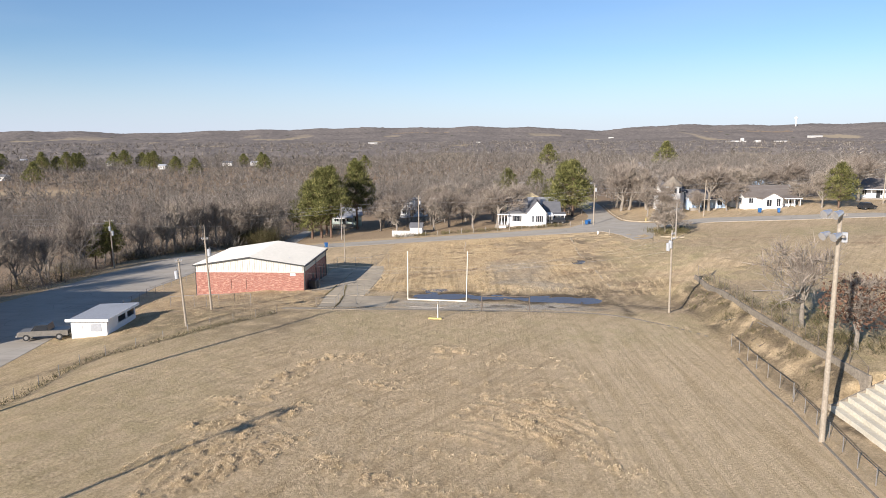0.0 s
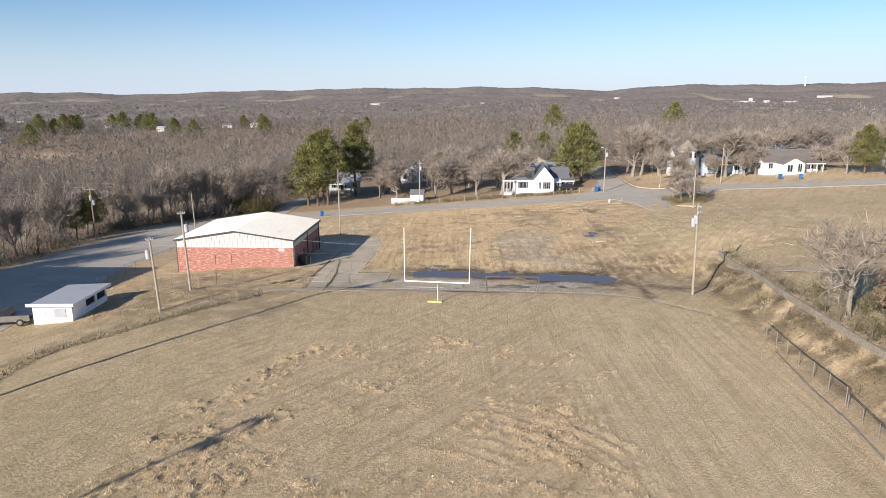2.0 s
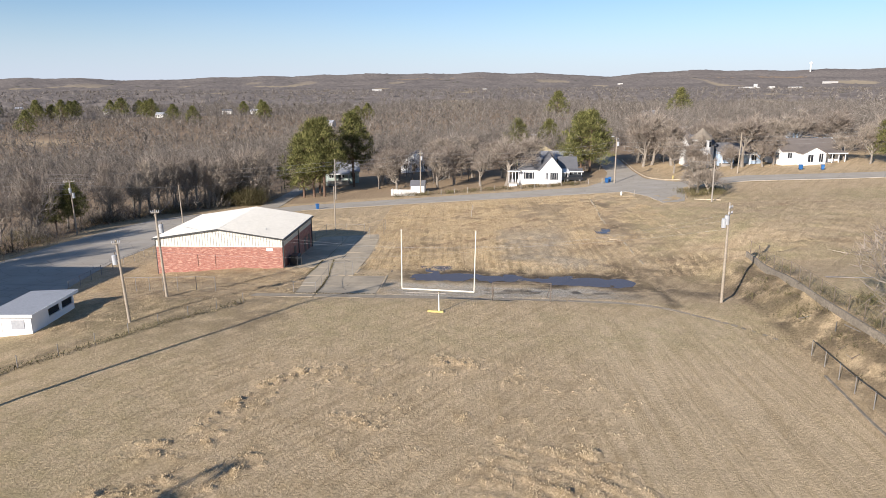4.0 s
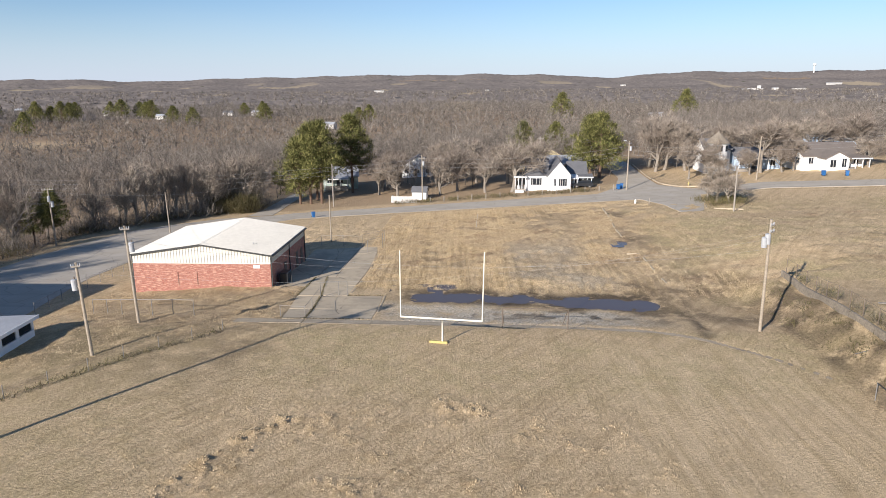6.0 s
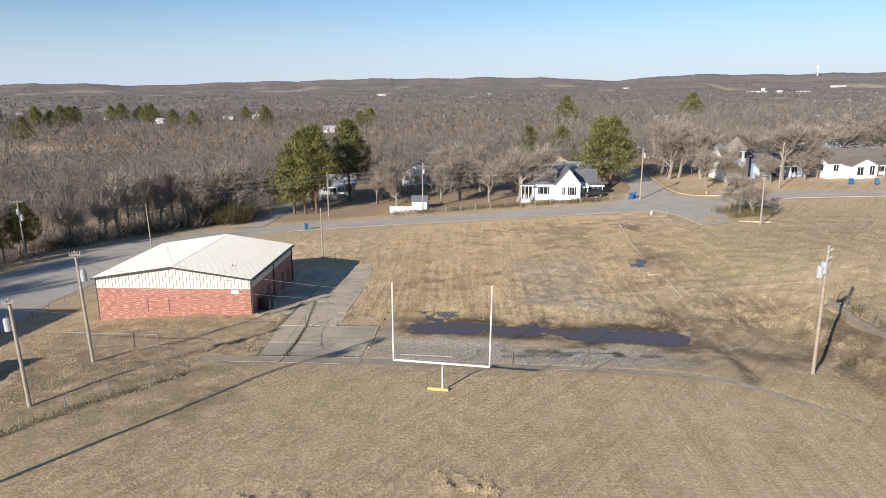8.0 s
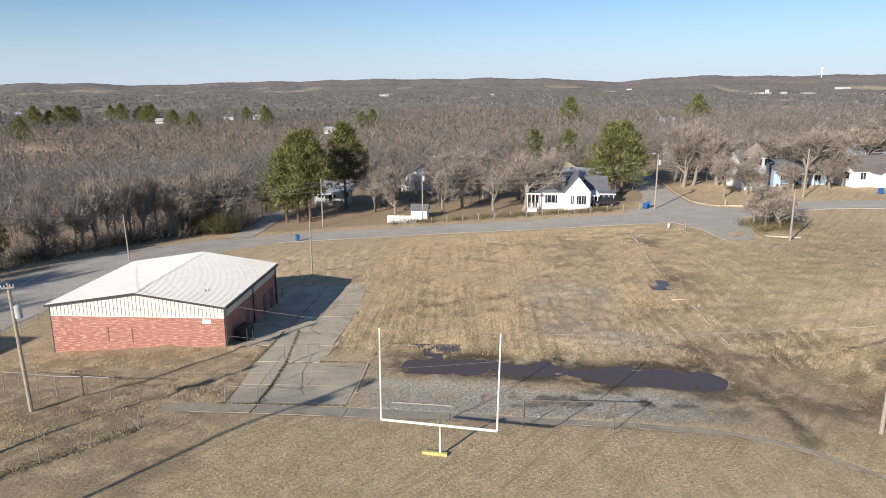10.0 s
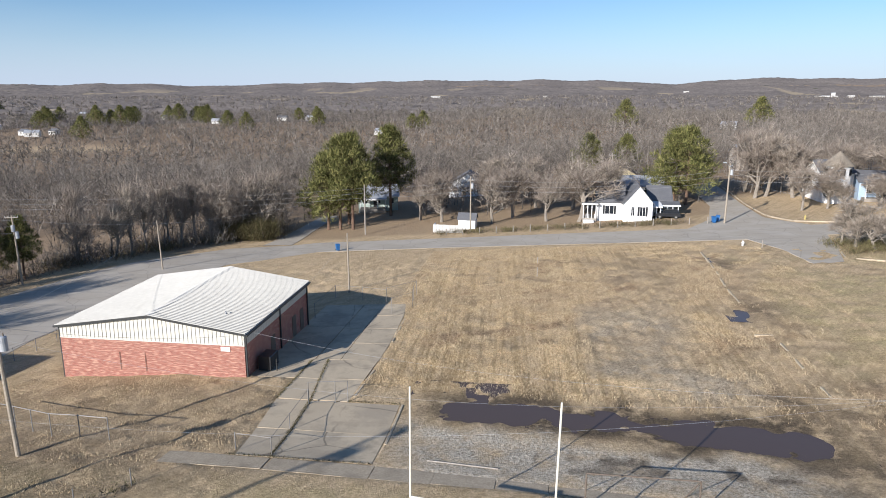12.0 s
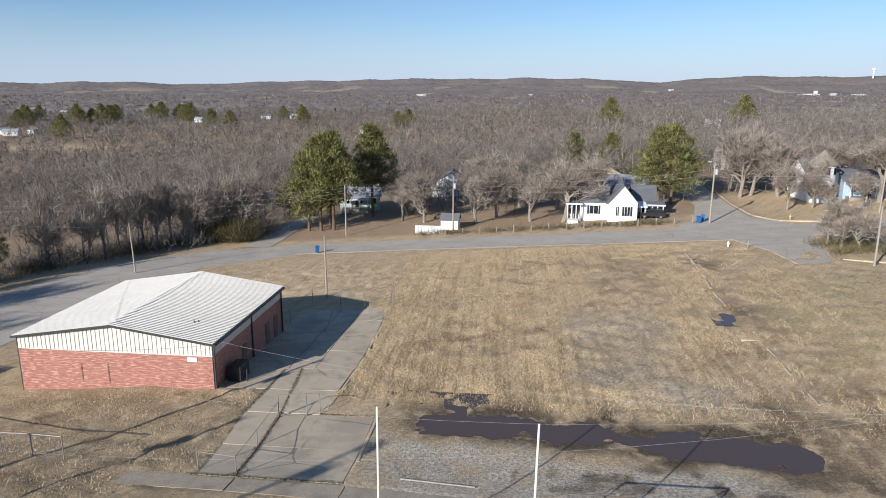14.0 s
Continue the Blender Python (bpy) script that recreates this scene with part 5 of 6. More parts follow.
def wheelie_bin(x, y, rz, label):
    b = thing("wheelie_bin", label, "bin", x, y, zt(x, y) + 0.12, rz, group="wheeled bins")
    s = Shape()
    lo, hi = [(-0.25, -0.28), (0.25, -0.28), (0.25, 0.28), (-0.25, 0.28)], [(-0.32, -0.36), (0.32, -0.36), (0.32, 0.36), (-0.32, 0.36)]
    q = [(*p, 0.05) for p in lo] + [(*p, 1.0) for p in hi]
    for i in range(4):
        s.quad(q[i], q[(i + 1) % 4], q[4 + (i + 1) % 4], q[4 + i])
    s.quad(*q[:4][::-1])
    part("tub", s, BLUE, b)
    part("lid", Shape().box(-0.34, -0.4, 1.0, 0.34, 0.38, 1.08, bevel=0.02), BLUE, b)
    for xx in (-0.28, 0.28):
        part("wheel", Shape().tube((xx - 0.03, 0.3, 0.1), (xx + 0.03, 0.3, 0.1), 0.1, n=10), RUBBER, b)


wheelie_bin(33.0, 88.8, 10, "blue wheeled bin beside the corner pole")
wheelie_bin(33.9, 89.8, -15, "blue wheeled bin beside the corner pole")
wheelie_bin(75.0, 88.6, 10, "blue wheeled bin on the lane verge")
wheelie_bin(78.6, 86.4, -15, "blue wheeled bin on the lane verge")
wheelie_bin(-29.6, 76.4, 30, "blue wheeled bin at the street edge")


def parked_car(x, y, rz, mat, label):
    c = thing("parked_car", label, "car", x, y, zt(x, y) + 0.05, rz, group="parked cars")
    m = Matrix(((1, 0, 0, 0), (0, 0, -1, 0), (0, 1, 0, 0), (0, 0, 0, 1)))
    part("body", Shape().prism([(-2.2, 0.4), (2.2, 0.4), (2.25, 0.75), (1.2, 1.0), (-2.15, 1.02)], -0.85, 0.85, m), mat, c)
    cab = part("cabin", Shape().prism([(-1.9, 1.0), (1.1, 1.0), (0.5, 1.55), (-1.6, 1.6)], -0.75, 0.75, m), GLASS, c)
    part("roof_panel", Shape().box(-1.6, -0.72, 1.58, 0.5, 0.72, 1.64, bevel=0.02), mat, cab)
    for xx in (-1.4, 1.4):
        for yy in (-0.78, 0.78):
            wheel(c, xx, yy, 0.33, 0.2)


parked_car(26.6, 95.5, 175, BLACKPAINT, "dark parked car beside the white cottage")
parked_car(98, 84, 20, BLACKPAINT, "dark car parked by the lane")


def hydrant(x, y, mat, label):
    h = thing("hydrant", label, "hydrant", x, y)
    part("barrel", Shape().tube((0, 0, 0), (0, 0, 0.6), 0.13, n=10).tube((0, 0, 0.6), (0, 0, 0.78), 0.15, 0.04, n=10), mat, h)
    part("nozzle", Shape().tube((-0.22, 0, 0.45), (0.22, 0, 0.45), 0.06, n=8), mat, h)


hydrant(47.5, 88.5, YELLOW, "yellow fire hydrant on the corner verge")
hydrant(32.2, 69.5, WHITE, "small white marker stub at the street edge")
for px, py, ph in ((34.3, 67.8, 1.1), (3.0, 54.2, 1.3), (3.1, 61.5, 1.0)):
    t = thing("marker_stake", "pale wooden stake standing in the weeds", "stake", px, py, group="stakes")
    part("stick", Shape().box(-0.05, -0.04, -0.2, 0.05, 0.04, ph, bevel=0.01), GREYWOOD, t)
for k in range(16):
    x = -13 + k * 3.0
    t = thing("yard_fence_post", "weathered grey wooden fence post by the street", "fence post", x, 88.6 + random.uniform(-0.3, 0.3), None, random.uniform(0, 40), group="yard fence posts")
    part("post", Shape().box(-0.07, -0.07, -0.2, 0.07, 0.07, random.uniform(1.0, 1.35), bevel=0.015), GREYWOOD, t)


# ---- trees ----
def branch(shape, twigs, p, d, length, r, depth, rng, up, n_tw=13):
    """Grow one limb and what springs from it."""
    n = 3 if depth < 3 else 2
    pts = [p]
    for i in range(n):
        d = (d + Vector((rng.uniform(-1, 1), rng.uniform(-1, 1), rng.uniform(-0.6, 0.9) * up)) * 0.22).normalized()
        pts.append(pts[-1] + d * length / n)
    for i in range(n):
        r0, r1 = r * (1 - 0.5 * i / n), r * (1 - 0.5 * (i + 1) / n)
        shape.tube(pts[i], pts[i + 1], r0, r1, n=7 if depth == 0 else (5 if depth == 1 else 3), caps=False)
    if depth == 4:
        for k in range(n_tw):
            q = pts[1] + (pts[-1] - pts[1]) * rng.random()
            e = (d + Vector((rng.uniform(-1, 1), rng.uniform(-1, 1), rng.uniform(-0.7, 1.0)))).normalized() * rng.uniform(0.5, 1.2)
            side = e.orthogonal().normalized() * rng.uniform(0.016, 0.03)
            side.rotate(Euler((rng.uniform(0, 3), rng.uniform(0, 3), rng.uniform(0, 3))))
            twigs.append([q - side, q + side, q + e])
        return
    for k in range((6, 5, 4, 3)[depth]):
        q = pts[-1] if k == 0 else pts[1] + (pts[-1] - pts[1]) * rng.uniform(0.05 if depth else 0.25, 1.0)
        spread_ = (0.75, 0.8, 0.9, 1.0)[depth]
        e = (d * 0.6 + Vector((rng.uniform(-1, 1), rng.uniform(-1, 1), rng.uniform(-0.25, 0.75) * up)) * spread_).normalized()
        branch(shape, twigs, q, e, length * rng.uniform(0.5, 0.78), r * 0.5, depth + 1, rng, up, n_tw)


def tree_meshes(seed, height, up=1.0, n_tw=13):
    rng = random.Random(seed)
    s, tw = Shape(), []
    branch(s, tw, Vector((0, 0, -0.3)), Vector((rng.uniform(-0.08, 0.08), rng.uniform(-0.08, 0.08), 1)).normalized(), height * 0.27, height * 0.021, 0, rng, up, n_tw)
    top = max(v.z for t in tw for v in t)
    k = height / top
    s.v = [tuple(c * k for c in v) for v in s.v]
    tri = np.array([[tuple(v) for v in t] for t in tw]) * k
    return s.mesh("trunk", BARK), soup("crown", tri, TWIG)


BARE = [tree_meshes(i, 10.0, 1.2 + 0.2 * (i % 4), 10) for i in range(7)]


def bare_tree(x, y, h, i=0, rz=0.0, label="bare grey-brown deciduous tree in the street yards", wide=1.0, group="bare trees", z=None, kit=None):
    t = thing("bare_tree", label, "tree", x, y, z, rz, group)
    t.scale = (h / 10 * wide, h / 10 * wide, h / 10)
    trunk, crown = (kit or BARE)[i % len(kit or BARE)]
    part("trunk", trunk, None, t)
    part("crown", crown, None, t, "fine bare twigs")
    return t


EDGE = [tree_meshes(20 + i, 10.0, 1.7 + 0.25 * (i % 3), 5) for i in range(4)]
rng = random.Random(5)
# single trees of the street yards
for x, y, h, w in ((10.8, 96.2, 10.6, 1.3), (5.0, 98.2, 9.6, 1.15), (-1.5, 104, 10, 1.2), (-5.3, 98.8, 8.8, 1.1), (-15.7, 102.5, 9.5, 1.15), (-7, 113, 9.5, 1.2), (10.5, 110, 10, 1.2), (3, 115, 10.5, 1.1),
                   (46.8, 113, 12.5, 1.1), (49.2, 114.5, 12, 1.0), (53.5, 111, 11, 1.1), (50, 97, 8.6, 1.0), (66.5, 99.5, 11.5, 1.3), (73, 110, 11, 1.1), (84, 112, 11.5, 1.1), (92, 108, 11, 1.2),
                   (90.5, 90.0, 9, 0.9), (100, 100, 11, 1.2), (108, 106, 12, 1.2), (-20.5, 106, 8.5, 1.1), (-18.5, 114, 11, 1.1), (17, 113, 10, 1.2), (36, 126, 11, 1.1), (52, 126, 13, 1.1), (-5, 124, 11, 1.1), (47.5, 122, 12, 1.1), (64, 116, 11, 1.1)):
    bare_tree(x, y, h * 1.16, rng.randrange(7), rng.uniform(0, 360), wide=w * 0.95)
for x, y, h, w in ((54.5, 97.5, 7.5, 1.1), (56.5, 97, 5.5, 1.1), (63.5, 97.5, 6.5, 1.1), (70.5, 97.5, 7.5, 1.1), (73.5, 99, 9, 1.0), (88.5, 97, 8, 1.1), (56, 101, 9, 1.0), (62, 112, 12, 1.1), (78, 112, 12, 1.1)):
    bare_tree(x, y, h, rng.randrange(7), rng.uniform(0, 360), wide=w)
bare_tree(46.0, 66.5, 7.5, 3, 40, "low dense scrubby bare tree at the driveway corner", 1.3)
bare_tree(47.5, 64.5, 5.5, 5, 140, "low dense scrubby bare tree at the driveway corner", 1.4)
bare_tree(44.8, 68.0, 5.5, 1, 240, "low dense scrubby bare tree at the driveway corner", 1.4)
bare_tree(37.0, -12.4, 10.0, 2, 100, "gnarled bare tree on the terrace lawn", 0.95, kit=EDGE)
bare_tree(38.2, -19.8, 8.0, 1, 200, "oak with clinging brown leaves on the terrace", 1.1, kit=EDGE)


def leaf_cloud(n, center, radii, size, seed, mat, name):
    g = np.random.default_rng(seed)
    d = g.normal(size=(n, 3))
    d /= np.linalg.norm(d, axis=1, keepdims=True)
    p = np.array(center) + d * np.array(radii) * (g.random((n, 1)) ** 0.4)
    a, b = g.normal(size=(n, 3)) * size, g.normal(size=(n, 3)) * size
    return soup(name, np.stack([p - a * 0.5, p + a * 0.5, p + b], 1), mat)


oak = thing("oak_leaves", "brown dead leaves clinging to oak branches", "foliage", 38.2, -19.8)
part("foliage", leaf_cloud(1600, (0, 0, 4.4), (3.4, 3.4, 2.6), 0.16, 3, DEADLEAF, "foliage"), None, oak)


def pine_meshes(seed, h, r, low, n=85, wide=0.055):
    """Trunk and a crown of needle clumps in uneven lobes."""
    g = np.random.default_rng(seed)
    s = Shape().tube((0, 0, -0.4), (0.1, 0.1, h * 0.6), 0.26, 0.17, n=8).tube((0.1, 0.1, h * 0.6), (0, 0, h * 0.97), 0.17, 0.04, n=6)
    tri = []
    k = int(60 + h * 5)
    for i in range(k):
        u = (i + g.random()) / k
        z = low + (h - low) * u
        env = r * (min(1.0, 0.5 + u * 3.0) * (1 - u ** 1.9) + 0.05) * (0.35 + 0.85 * g.random() ** 0.7)
        a = i * 2.4 + g.random() * 1.2
        c = np.array([np.cos(a) * env * 0.85, np.sin(a) * env * 0.85, z + g.normal() * 0.3])
        s.tube((0, 0, max(low * 0.8, z - 0.8)), tuple(c * 0.92 + np.array([0, 0, z * 0.08])), 0.05, 0.02, n=4, caps=False)
        rad = (0.45 + 0.6 * g.random()) * r * 0.23
        d = g.normal(size=(n, 3))
        d /= np.linalg.norm(d, axis=1, keepdims=True)
        p = c + d * rad * np.array([1.25, 1.25, 0.7]) * (0.35 + 0.65 * g.random((n, 1)))
        e = (d + np.array([0, 0, 0.55]) + g.normal(size=(n, 3)) * 0.5) * 0.40
        w = np.cross(e, g.normal(size=(n, 3)))
        w = w / (np.linalg.norm(w, axis=1, keepdims=True) + 1e-6) * wide
        tri.append(np.stack([p - w, p + w, p + e], 1))
    return s.mesh("trunk", PINEBARK), soup("crown", np.concatenate(tri), NEEDLE)


PINES = [pine_meshes(1, 14.5, 4.9, 4.2), pine_meshes(2, 14.0, 4.1, 4.6), pine_meshes(3, 12.0, 4.9, 2.6)]
FARPINES = [pine_meshes(4, 14.5, 7.0, 1.5, 30, 0.2), pine_meshes(5, 12.0, 6.5, 1.5, 30, 0.2)]


def pine(x, y, h, i, rz, label, group="pines", kit=None):
    t = thing("pine_tree", label, "tree", x, y, None, rz, group)
    k = h / (14.5, 14.0, 12.0)[i]
    t.scale = (k, k, k)
    part("trunk", (kit or PINES)[i][0], None, t)
    part("crown", (kit or PINES)[i][1], None, t, "dense dark green needles")


pine(-38.3, 100.0, 15.0, 2, 0, "tall dark green pine at the street edge")
pine(-35.6, 99.2, 18.0, 0, 70, "tall dark green pine at the street edge")
pine(-33.0, 99.0, 18.5, 1, 40, "tall dark green pine at the street edge")
pine(-35.5, 105.5, 18.0, 1, 100, "tall dark green pine at the street edge")
pine(-28.2, 113.0, 19.0, 1, 160, "tall dark green pine behind the others")
pine(32.6, 109.0, 14.8, 2, 30, "broad olive green pine beside the side street")
pine(31.0, 113.0, 14.5, 2, 130, "broad olive green pine beside the side street")
pine(93.5, 88.0, 10.5, 2, 200, "rounded yellow-green pine on the lane verge")
pine(18.0, 168.0, 12.5, 2, 10, "dark pine rising from distant bare woods")
pine(29.0, 172.0, 11.5, 2, 60, "dark pine rising from distant bare woods")
pine(-69.5, 55.0, 9.0, 1, 60, "dark cedar at the wood edge")
pine(-71.5, 52.5, 8.0, 0, 20, "dark cedar at the wood edge")
rng = random.Random(8)
# evergreen clumps of the settlement beyond the woods
for x, y, n in ((-500, 735, 7), (-455, 805, 3), (-400, 770, 2), (-560, 690, 2), (-333, 690, 2), (-440, 556, 1), (-250, 742, 1), (-610, 790, 3), (-840, 930, 3), (-300, 860, 2), (-120, 700, 2), (60, 560, 1), (190, 620, 1)):
    for k in range(n):
        pine(x + rng.gauss(0, 16), y + rng.gauss(0, 14), rng.uniform(19, 27), rng.randrange(2), rng.uniform(0, 360), "distant dark evergreen among bare woods", "far evergreens", FARPINES)


# ---- woods ----
def on_road(x, y):
    left = (x > -72) & (y < 66) & (y > -80)
    return left | (y < 89)


def spun(g, d, spread, length):
    """Directions near d, thrown aside by spread, of that length."""
    e = d + g.normal(size=d.shape) * spread
    return e / np.linalg.norm(e, axis=-1, keepdims=True) * length


def blades(g, p, e, w):
    """One slim triangle from each p along e."""
    o = np.cross(e, g.normal(size=e.shape))
    o = o / (np.linalg.norm(o, axis=-1, keepdims=True) + 1e-6) * w
    return np.stack([p - o, p + o, p + e], -2).reshape(-1, 3, 3)


def woods(name, label, cx, cy, limbs, subs, twigs, width, seed, hmin, hmax, mat):
    """Leafless trees: a trunk that forks into limbs, these into boughs, these into twigs."""
    g = np.random.default_rng(seed)
    n = len(cx)
    hh = g.uniform(hmin, hmax, n) * g.choice([0.75, 1.0, 1.0, 1.12], n)
    foot = np.stack([cx, cy, terrain(cx, cy) - 0.3], -1)
    lean = np.stack([g.normal(size=n) * 0.06, g.normal(size=n) * 0.06, np.full(n, 0.62)], -1) * hh[:, None]
    tris = [np.stack([foot - o, foot + o, foot + lean], 1) for o in (np.array(ax) * (0.045 + 0.005 * hh[:, None]) for ax in ((1, 0, 0), (0, 1, 0)))]
    H = hh[:, None, None]
    up = np.zeros((n, limbs, 3)) + np.array([0, 0, 0.95])
    p = foot[:, None] + lean[:, None] * g.uniform(0.2, 0.95, (n, limbs, 1))
    e = spun(g, up, 0.68, H * g.uniform(0.26, 0.42, (n, limbs, 1)))
    tris.append(blades(g, p, e, width * 2.2))
    p2 = p[:, :, None] + e[:, :, None] * g.uniform(0.3, 1.0, (n, limbs, subs, 1))
    unit = e / np.linalg.norm(e, axis=-1, keepdims=True)
    e2 = spun(g, np.repeat(unit[:, :, None], subs, 2), 0.62, H[..., None] * g.uniform(0.12, 0.24, (n, limbs, subs, 1)))
    tris.append(blades(g, p2, e2, width * 1.3))
    p3 = p2[:, :, :, None] + e2[:, :, :, None] * g.uniform(0.25, 1.0, (n, limbs, subs, twigs, 1))
    unit = e2 / np.linalg.norm(e2, axis=-1, keepdims=True)
    e3 = spun(g, np.repeat(unit[:, :, :, None], twigs, 3), 0.8, H[..., None, None] * g.uniform(0.06, 0.13, (n, limbs, subs, twigs, 1)))
    tris.append(blades(g, p3, e3, width))
    return tagged(new(name, soup(name, np.concatenate(tris), mat)), label, "woods", kind="stuff")


def scatter(seed, n, near, far, a0, a1):
    g = np.random.default_rng(seed)
    a = g.uniform(a0, a1, n)
    r = np.sqrt(g.uniform(near ** 2, far ** 2, n))
    return np.sin(a) * r, np.cos(a) * r - 30


FAR_HOMES = ((-632, 648), (-602, 653), (-575, 642), (-496, 584), (-475, 571), (-468, 590), (-654, 903), (-488, 840), (-501, 964), (-326, 842), (-292, 850), (-380, 760), (-140, 600), (150, 520), (330, 640))
HOMES = ((-32.6, 124), (81.5, 103), (67.5, 108), (59, 108), (26, 125), (22, 136), (-14, 142), (66.5, 171), (118, 116), (98, 132), (18, 99), (26, 101), (12, 99))


def clear(x, y):
    """Where woods may stand: not on streets, yards, lots or far clearings."""
    ok = ~on_road(x, y)
    ok &= ~((x > -46) & (x < 130) & (y < 108))
    ok &= ~((np.abs(x - 42) < 6) & (y < 200))
    ok &= ~((x > -46) & (x < -24) & (y < 140))
    for hx, hy in HOMES:
        ok &= np.hypot(x - hx, (y - hy) * 0.8) > 9
    for hx, hy in FAR_HOMES:
        ok &= np.hypot(x - hx, (y - hy + 24) * 0.45) > 17
    ok &= ~((bell(x, -385, 75) * bell(y, 478, 34)) > 0.5)
    return ok


wx, wy = scatter(1, 3000, 95, 330, -1.0, 0.78)
m = clear(wx, wy)
woods("wood", "dense grey-brown leafless woods in the valley", wx[m], wy[m], 7, 6, 4, 0.034, 2, 9, 15.5, WOODTWIG)
wx, wy = scatter(3, 9200, 320, 1150, -0.85, 0.75)
m = clear(wx, wy)
woods("wood", "grey-brown leafless woods further down the valley", wx[m], wy[m], 6, 3, 2, 0.13, 4, 9, 16, WOODTWIG)
wx, wy = scatter(7, 7500, 1050, 2700, -0.8, 0.72)
woods("wood", "far leafless trees standing out of the plain", wx, wy, 4, 2, 2, 0.42, 5, 11, 20, WOODTWIG)
# thicket along the street
g = np.random.default_rng(12)
ex = np.concatenate([g.uniform(-80, -69, 60), np.linspace(-70, -47, 60) + g.normal(size=60)])
ey = np.concatenate([g.uniform(-15, 62, 60), np.interp(np.linspace(-70, -47, 60), [-70, -62, -52, -47], [58, 76, 90, 92]) + g.uniform(0, 9, 60)])
woods("wood_edge", "thin saplings crowding the street edge", ex, ey, 6, 5, 4, 0.02, 6, 6.0, 11.0, WOODTWIG)
for k in range(34):
    u = k / 33
    if u < 0.4:
        x, y = -71.5 - rng.uniform(0, 6), 2 + u / 0.4 * 56
    else:
        v = (u - 0.4) / 0.6
        x = -70 + 23 * v
        y = float(np.interp(x, [-70, -62, -52, -47], [59, 77, 91, 95])) + rng.uniform(0, 5)
    bare_tree(x, y, rng.uniform(10, 15), rng.randrange(4), rng.uniform(0, 360), "bare young tree at the edge of the woods", rng.uniform(0.55, 0.8), "wood edge trees", kit=EDGE)


def brush(name, label, cx, cy, n, r, h, mat, seed):
    g = np.random.default_rng(seed)
    k = len(cx)
    p = np.stack([cx, cy, terrain(cx, cy)], -1)[:, None, :] + g.normal(size=(k, n, 3)) * np.array([r, r, 0])
    p[..., 2] += g.random((k, n)) * h * 0.6
    e = (g.normal(size=(k, n, 3)) * 0.5 + np.array([0, 0, 0.6])) * h * 0.45
    w = np.cross(e, g.normal(size=e.shape)) 
    w = w / (np.linalg.norm(w, axis=2, keepdims=True) + 1e-6) * 0.03
    return tagged(new(name, soup(name, np.stack([p - w, p + w, p + e], 2).reshape(-1, 3, 3), mat)), label, "brush", kind="stuff")


brush("undergrowth", "tangled grey saplings closing the wood edge", np.repeat(ex, 2) + g.normal(size=len(ex) * 2) * 1.5, np.repeat(ey, 2) + g.normal(size=len(ex) * 2) * 1.5, 60, 1.5, 3.4, WOODTWIG, 9)
brush("undergrowth", "olive and tan brush under the wood edge", ex, ey - 1.5, 130, 1.3, 1.8, BRUSH, 3)
brush("undergrowth", "dense olive shrubs at the bend of the street", g.uniform(-55, -46.5, 34), g.uniform(88.5, 92.5, 34), 300, 0.9, 4.2, BRUSH, 4)
brush("undergrowth", "scrubby dry brush along the yard fence", g.uniform(-15, 28, 70), g.uniform(88.5, 91, 70), 60, 0.6, 1.0, BRUSH, 5)
brush("undergrowth", "scrubby brush at the driveway corner and terrace", np.concatenate([g.uniform(43, 50, 25), g.uniform(37, 42, 20)]), np.concatenate([g.uniform(62, 69, 25), g.uniform(-26, -4, 20)]), 90, 0.7, 1.3, BRUSH, 6)

fl = np.array(along(FIELD_EDGE, 0.5))
brush("undergrowth", "dark dead stalks along the field fence", fl[:, 0], fl[:, 1] - 0.2, 22, 0.28, 0.55, BRUSH, 11)
wy2 = g.uniform(-22, 16, 26)
brush("undergrowth", "dry vines tangled in the wall fence", wall_x(wy2) + 0.5, wy2, 24, 0.3, 1.1, BRUSH, 12)
brush("undergrowth", "brown scrub on the bank below the wall", g.uniform(32.2, 35, 60), g.uniform(-24, 14, 60), 30, 0.5, 0.6, BRUSH, 13)

# canopy of the far woods, a lumpy sheet to the hills
aa = np.arange(-0.85, 0.76, 0.0034)
rr = 900 * np.cumprod(np.full(230, 1.0073))
rr = rr[rr < 4800]
A, R = np.meshgrid(aa, rr)
CX, CY = np.sin(A) * R, np.cos(A) * R
lump = 0.9 * fuzz(CX, CY, 0.055, 21) + 1.3 * fuzz(CX, CY, 0.11, 22) + 1.0 * fuzz(CX, CY, 0.012, 23)
field_gap = 0.8 * S(0.62, 0.7, fuzz(CX, CY * 0.4, 0.008, 24)) * S(4000, 3400, R)
CZ = terrain(CX, CY) + (8.0 + 2.2 * lump) * (1 - 0.35 * field_gap) * S(900, 1250, R)


def canopy_build(nt, b):
    n1, n2, n3 = noise_node(nt, 0.07, 8, rough=0.8), noise_node(nt, 0.006, 5), noise_node(nt, 0.018, 3)
    c = blend(nt, ramp(nt, n1, 0.3, 0.72), (0.125, 0.108, 0.096), (0.33, 0.287, 0.25))
    c = blend(nt, times(nt, ramp(nt, n2, 0.5, 0.66), 0.55), c, (0.15, 0.132, 0.12))
    c = blend(nt, times(nt, ramp(nt, n3, 0.64, 0.7), 0.7), c, (0.075, 0.082, 0.05))
    at = nt.nodes.new("ShaderNodeVertexColor")
    at.layer_name = "fields"
    c = blend(nt, at.outputs["Color"], c, (0.42, 0.34, 0.23))
    nt.links.new(c, b.inputs["Base Color"])
    b.inputs["Roughness"].default_value = 1.0
    b.inputs["Specular IOR Level"].default_value = 0.0


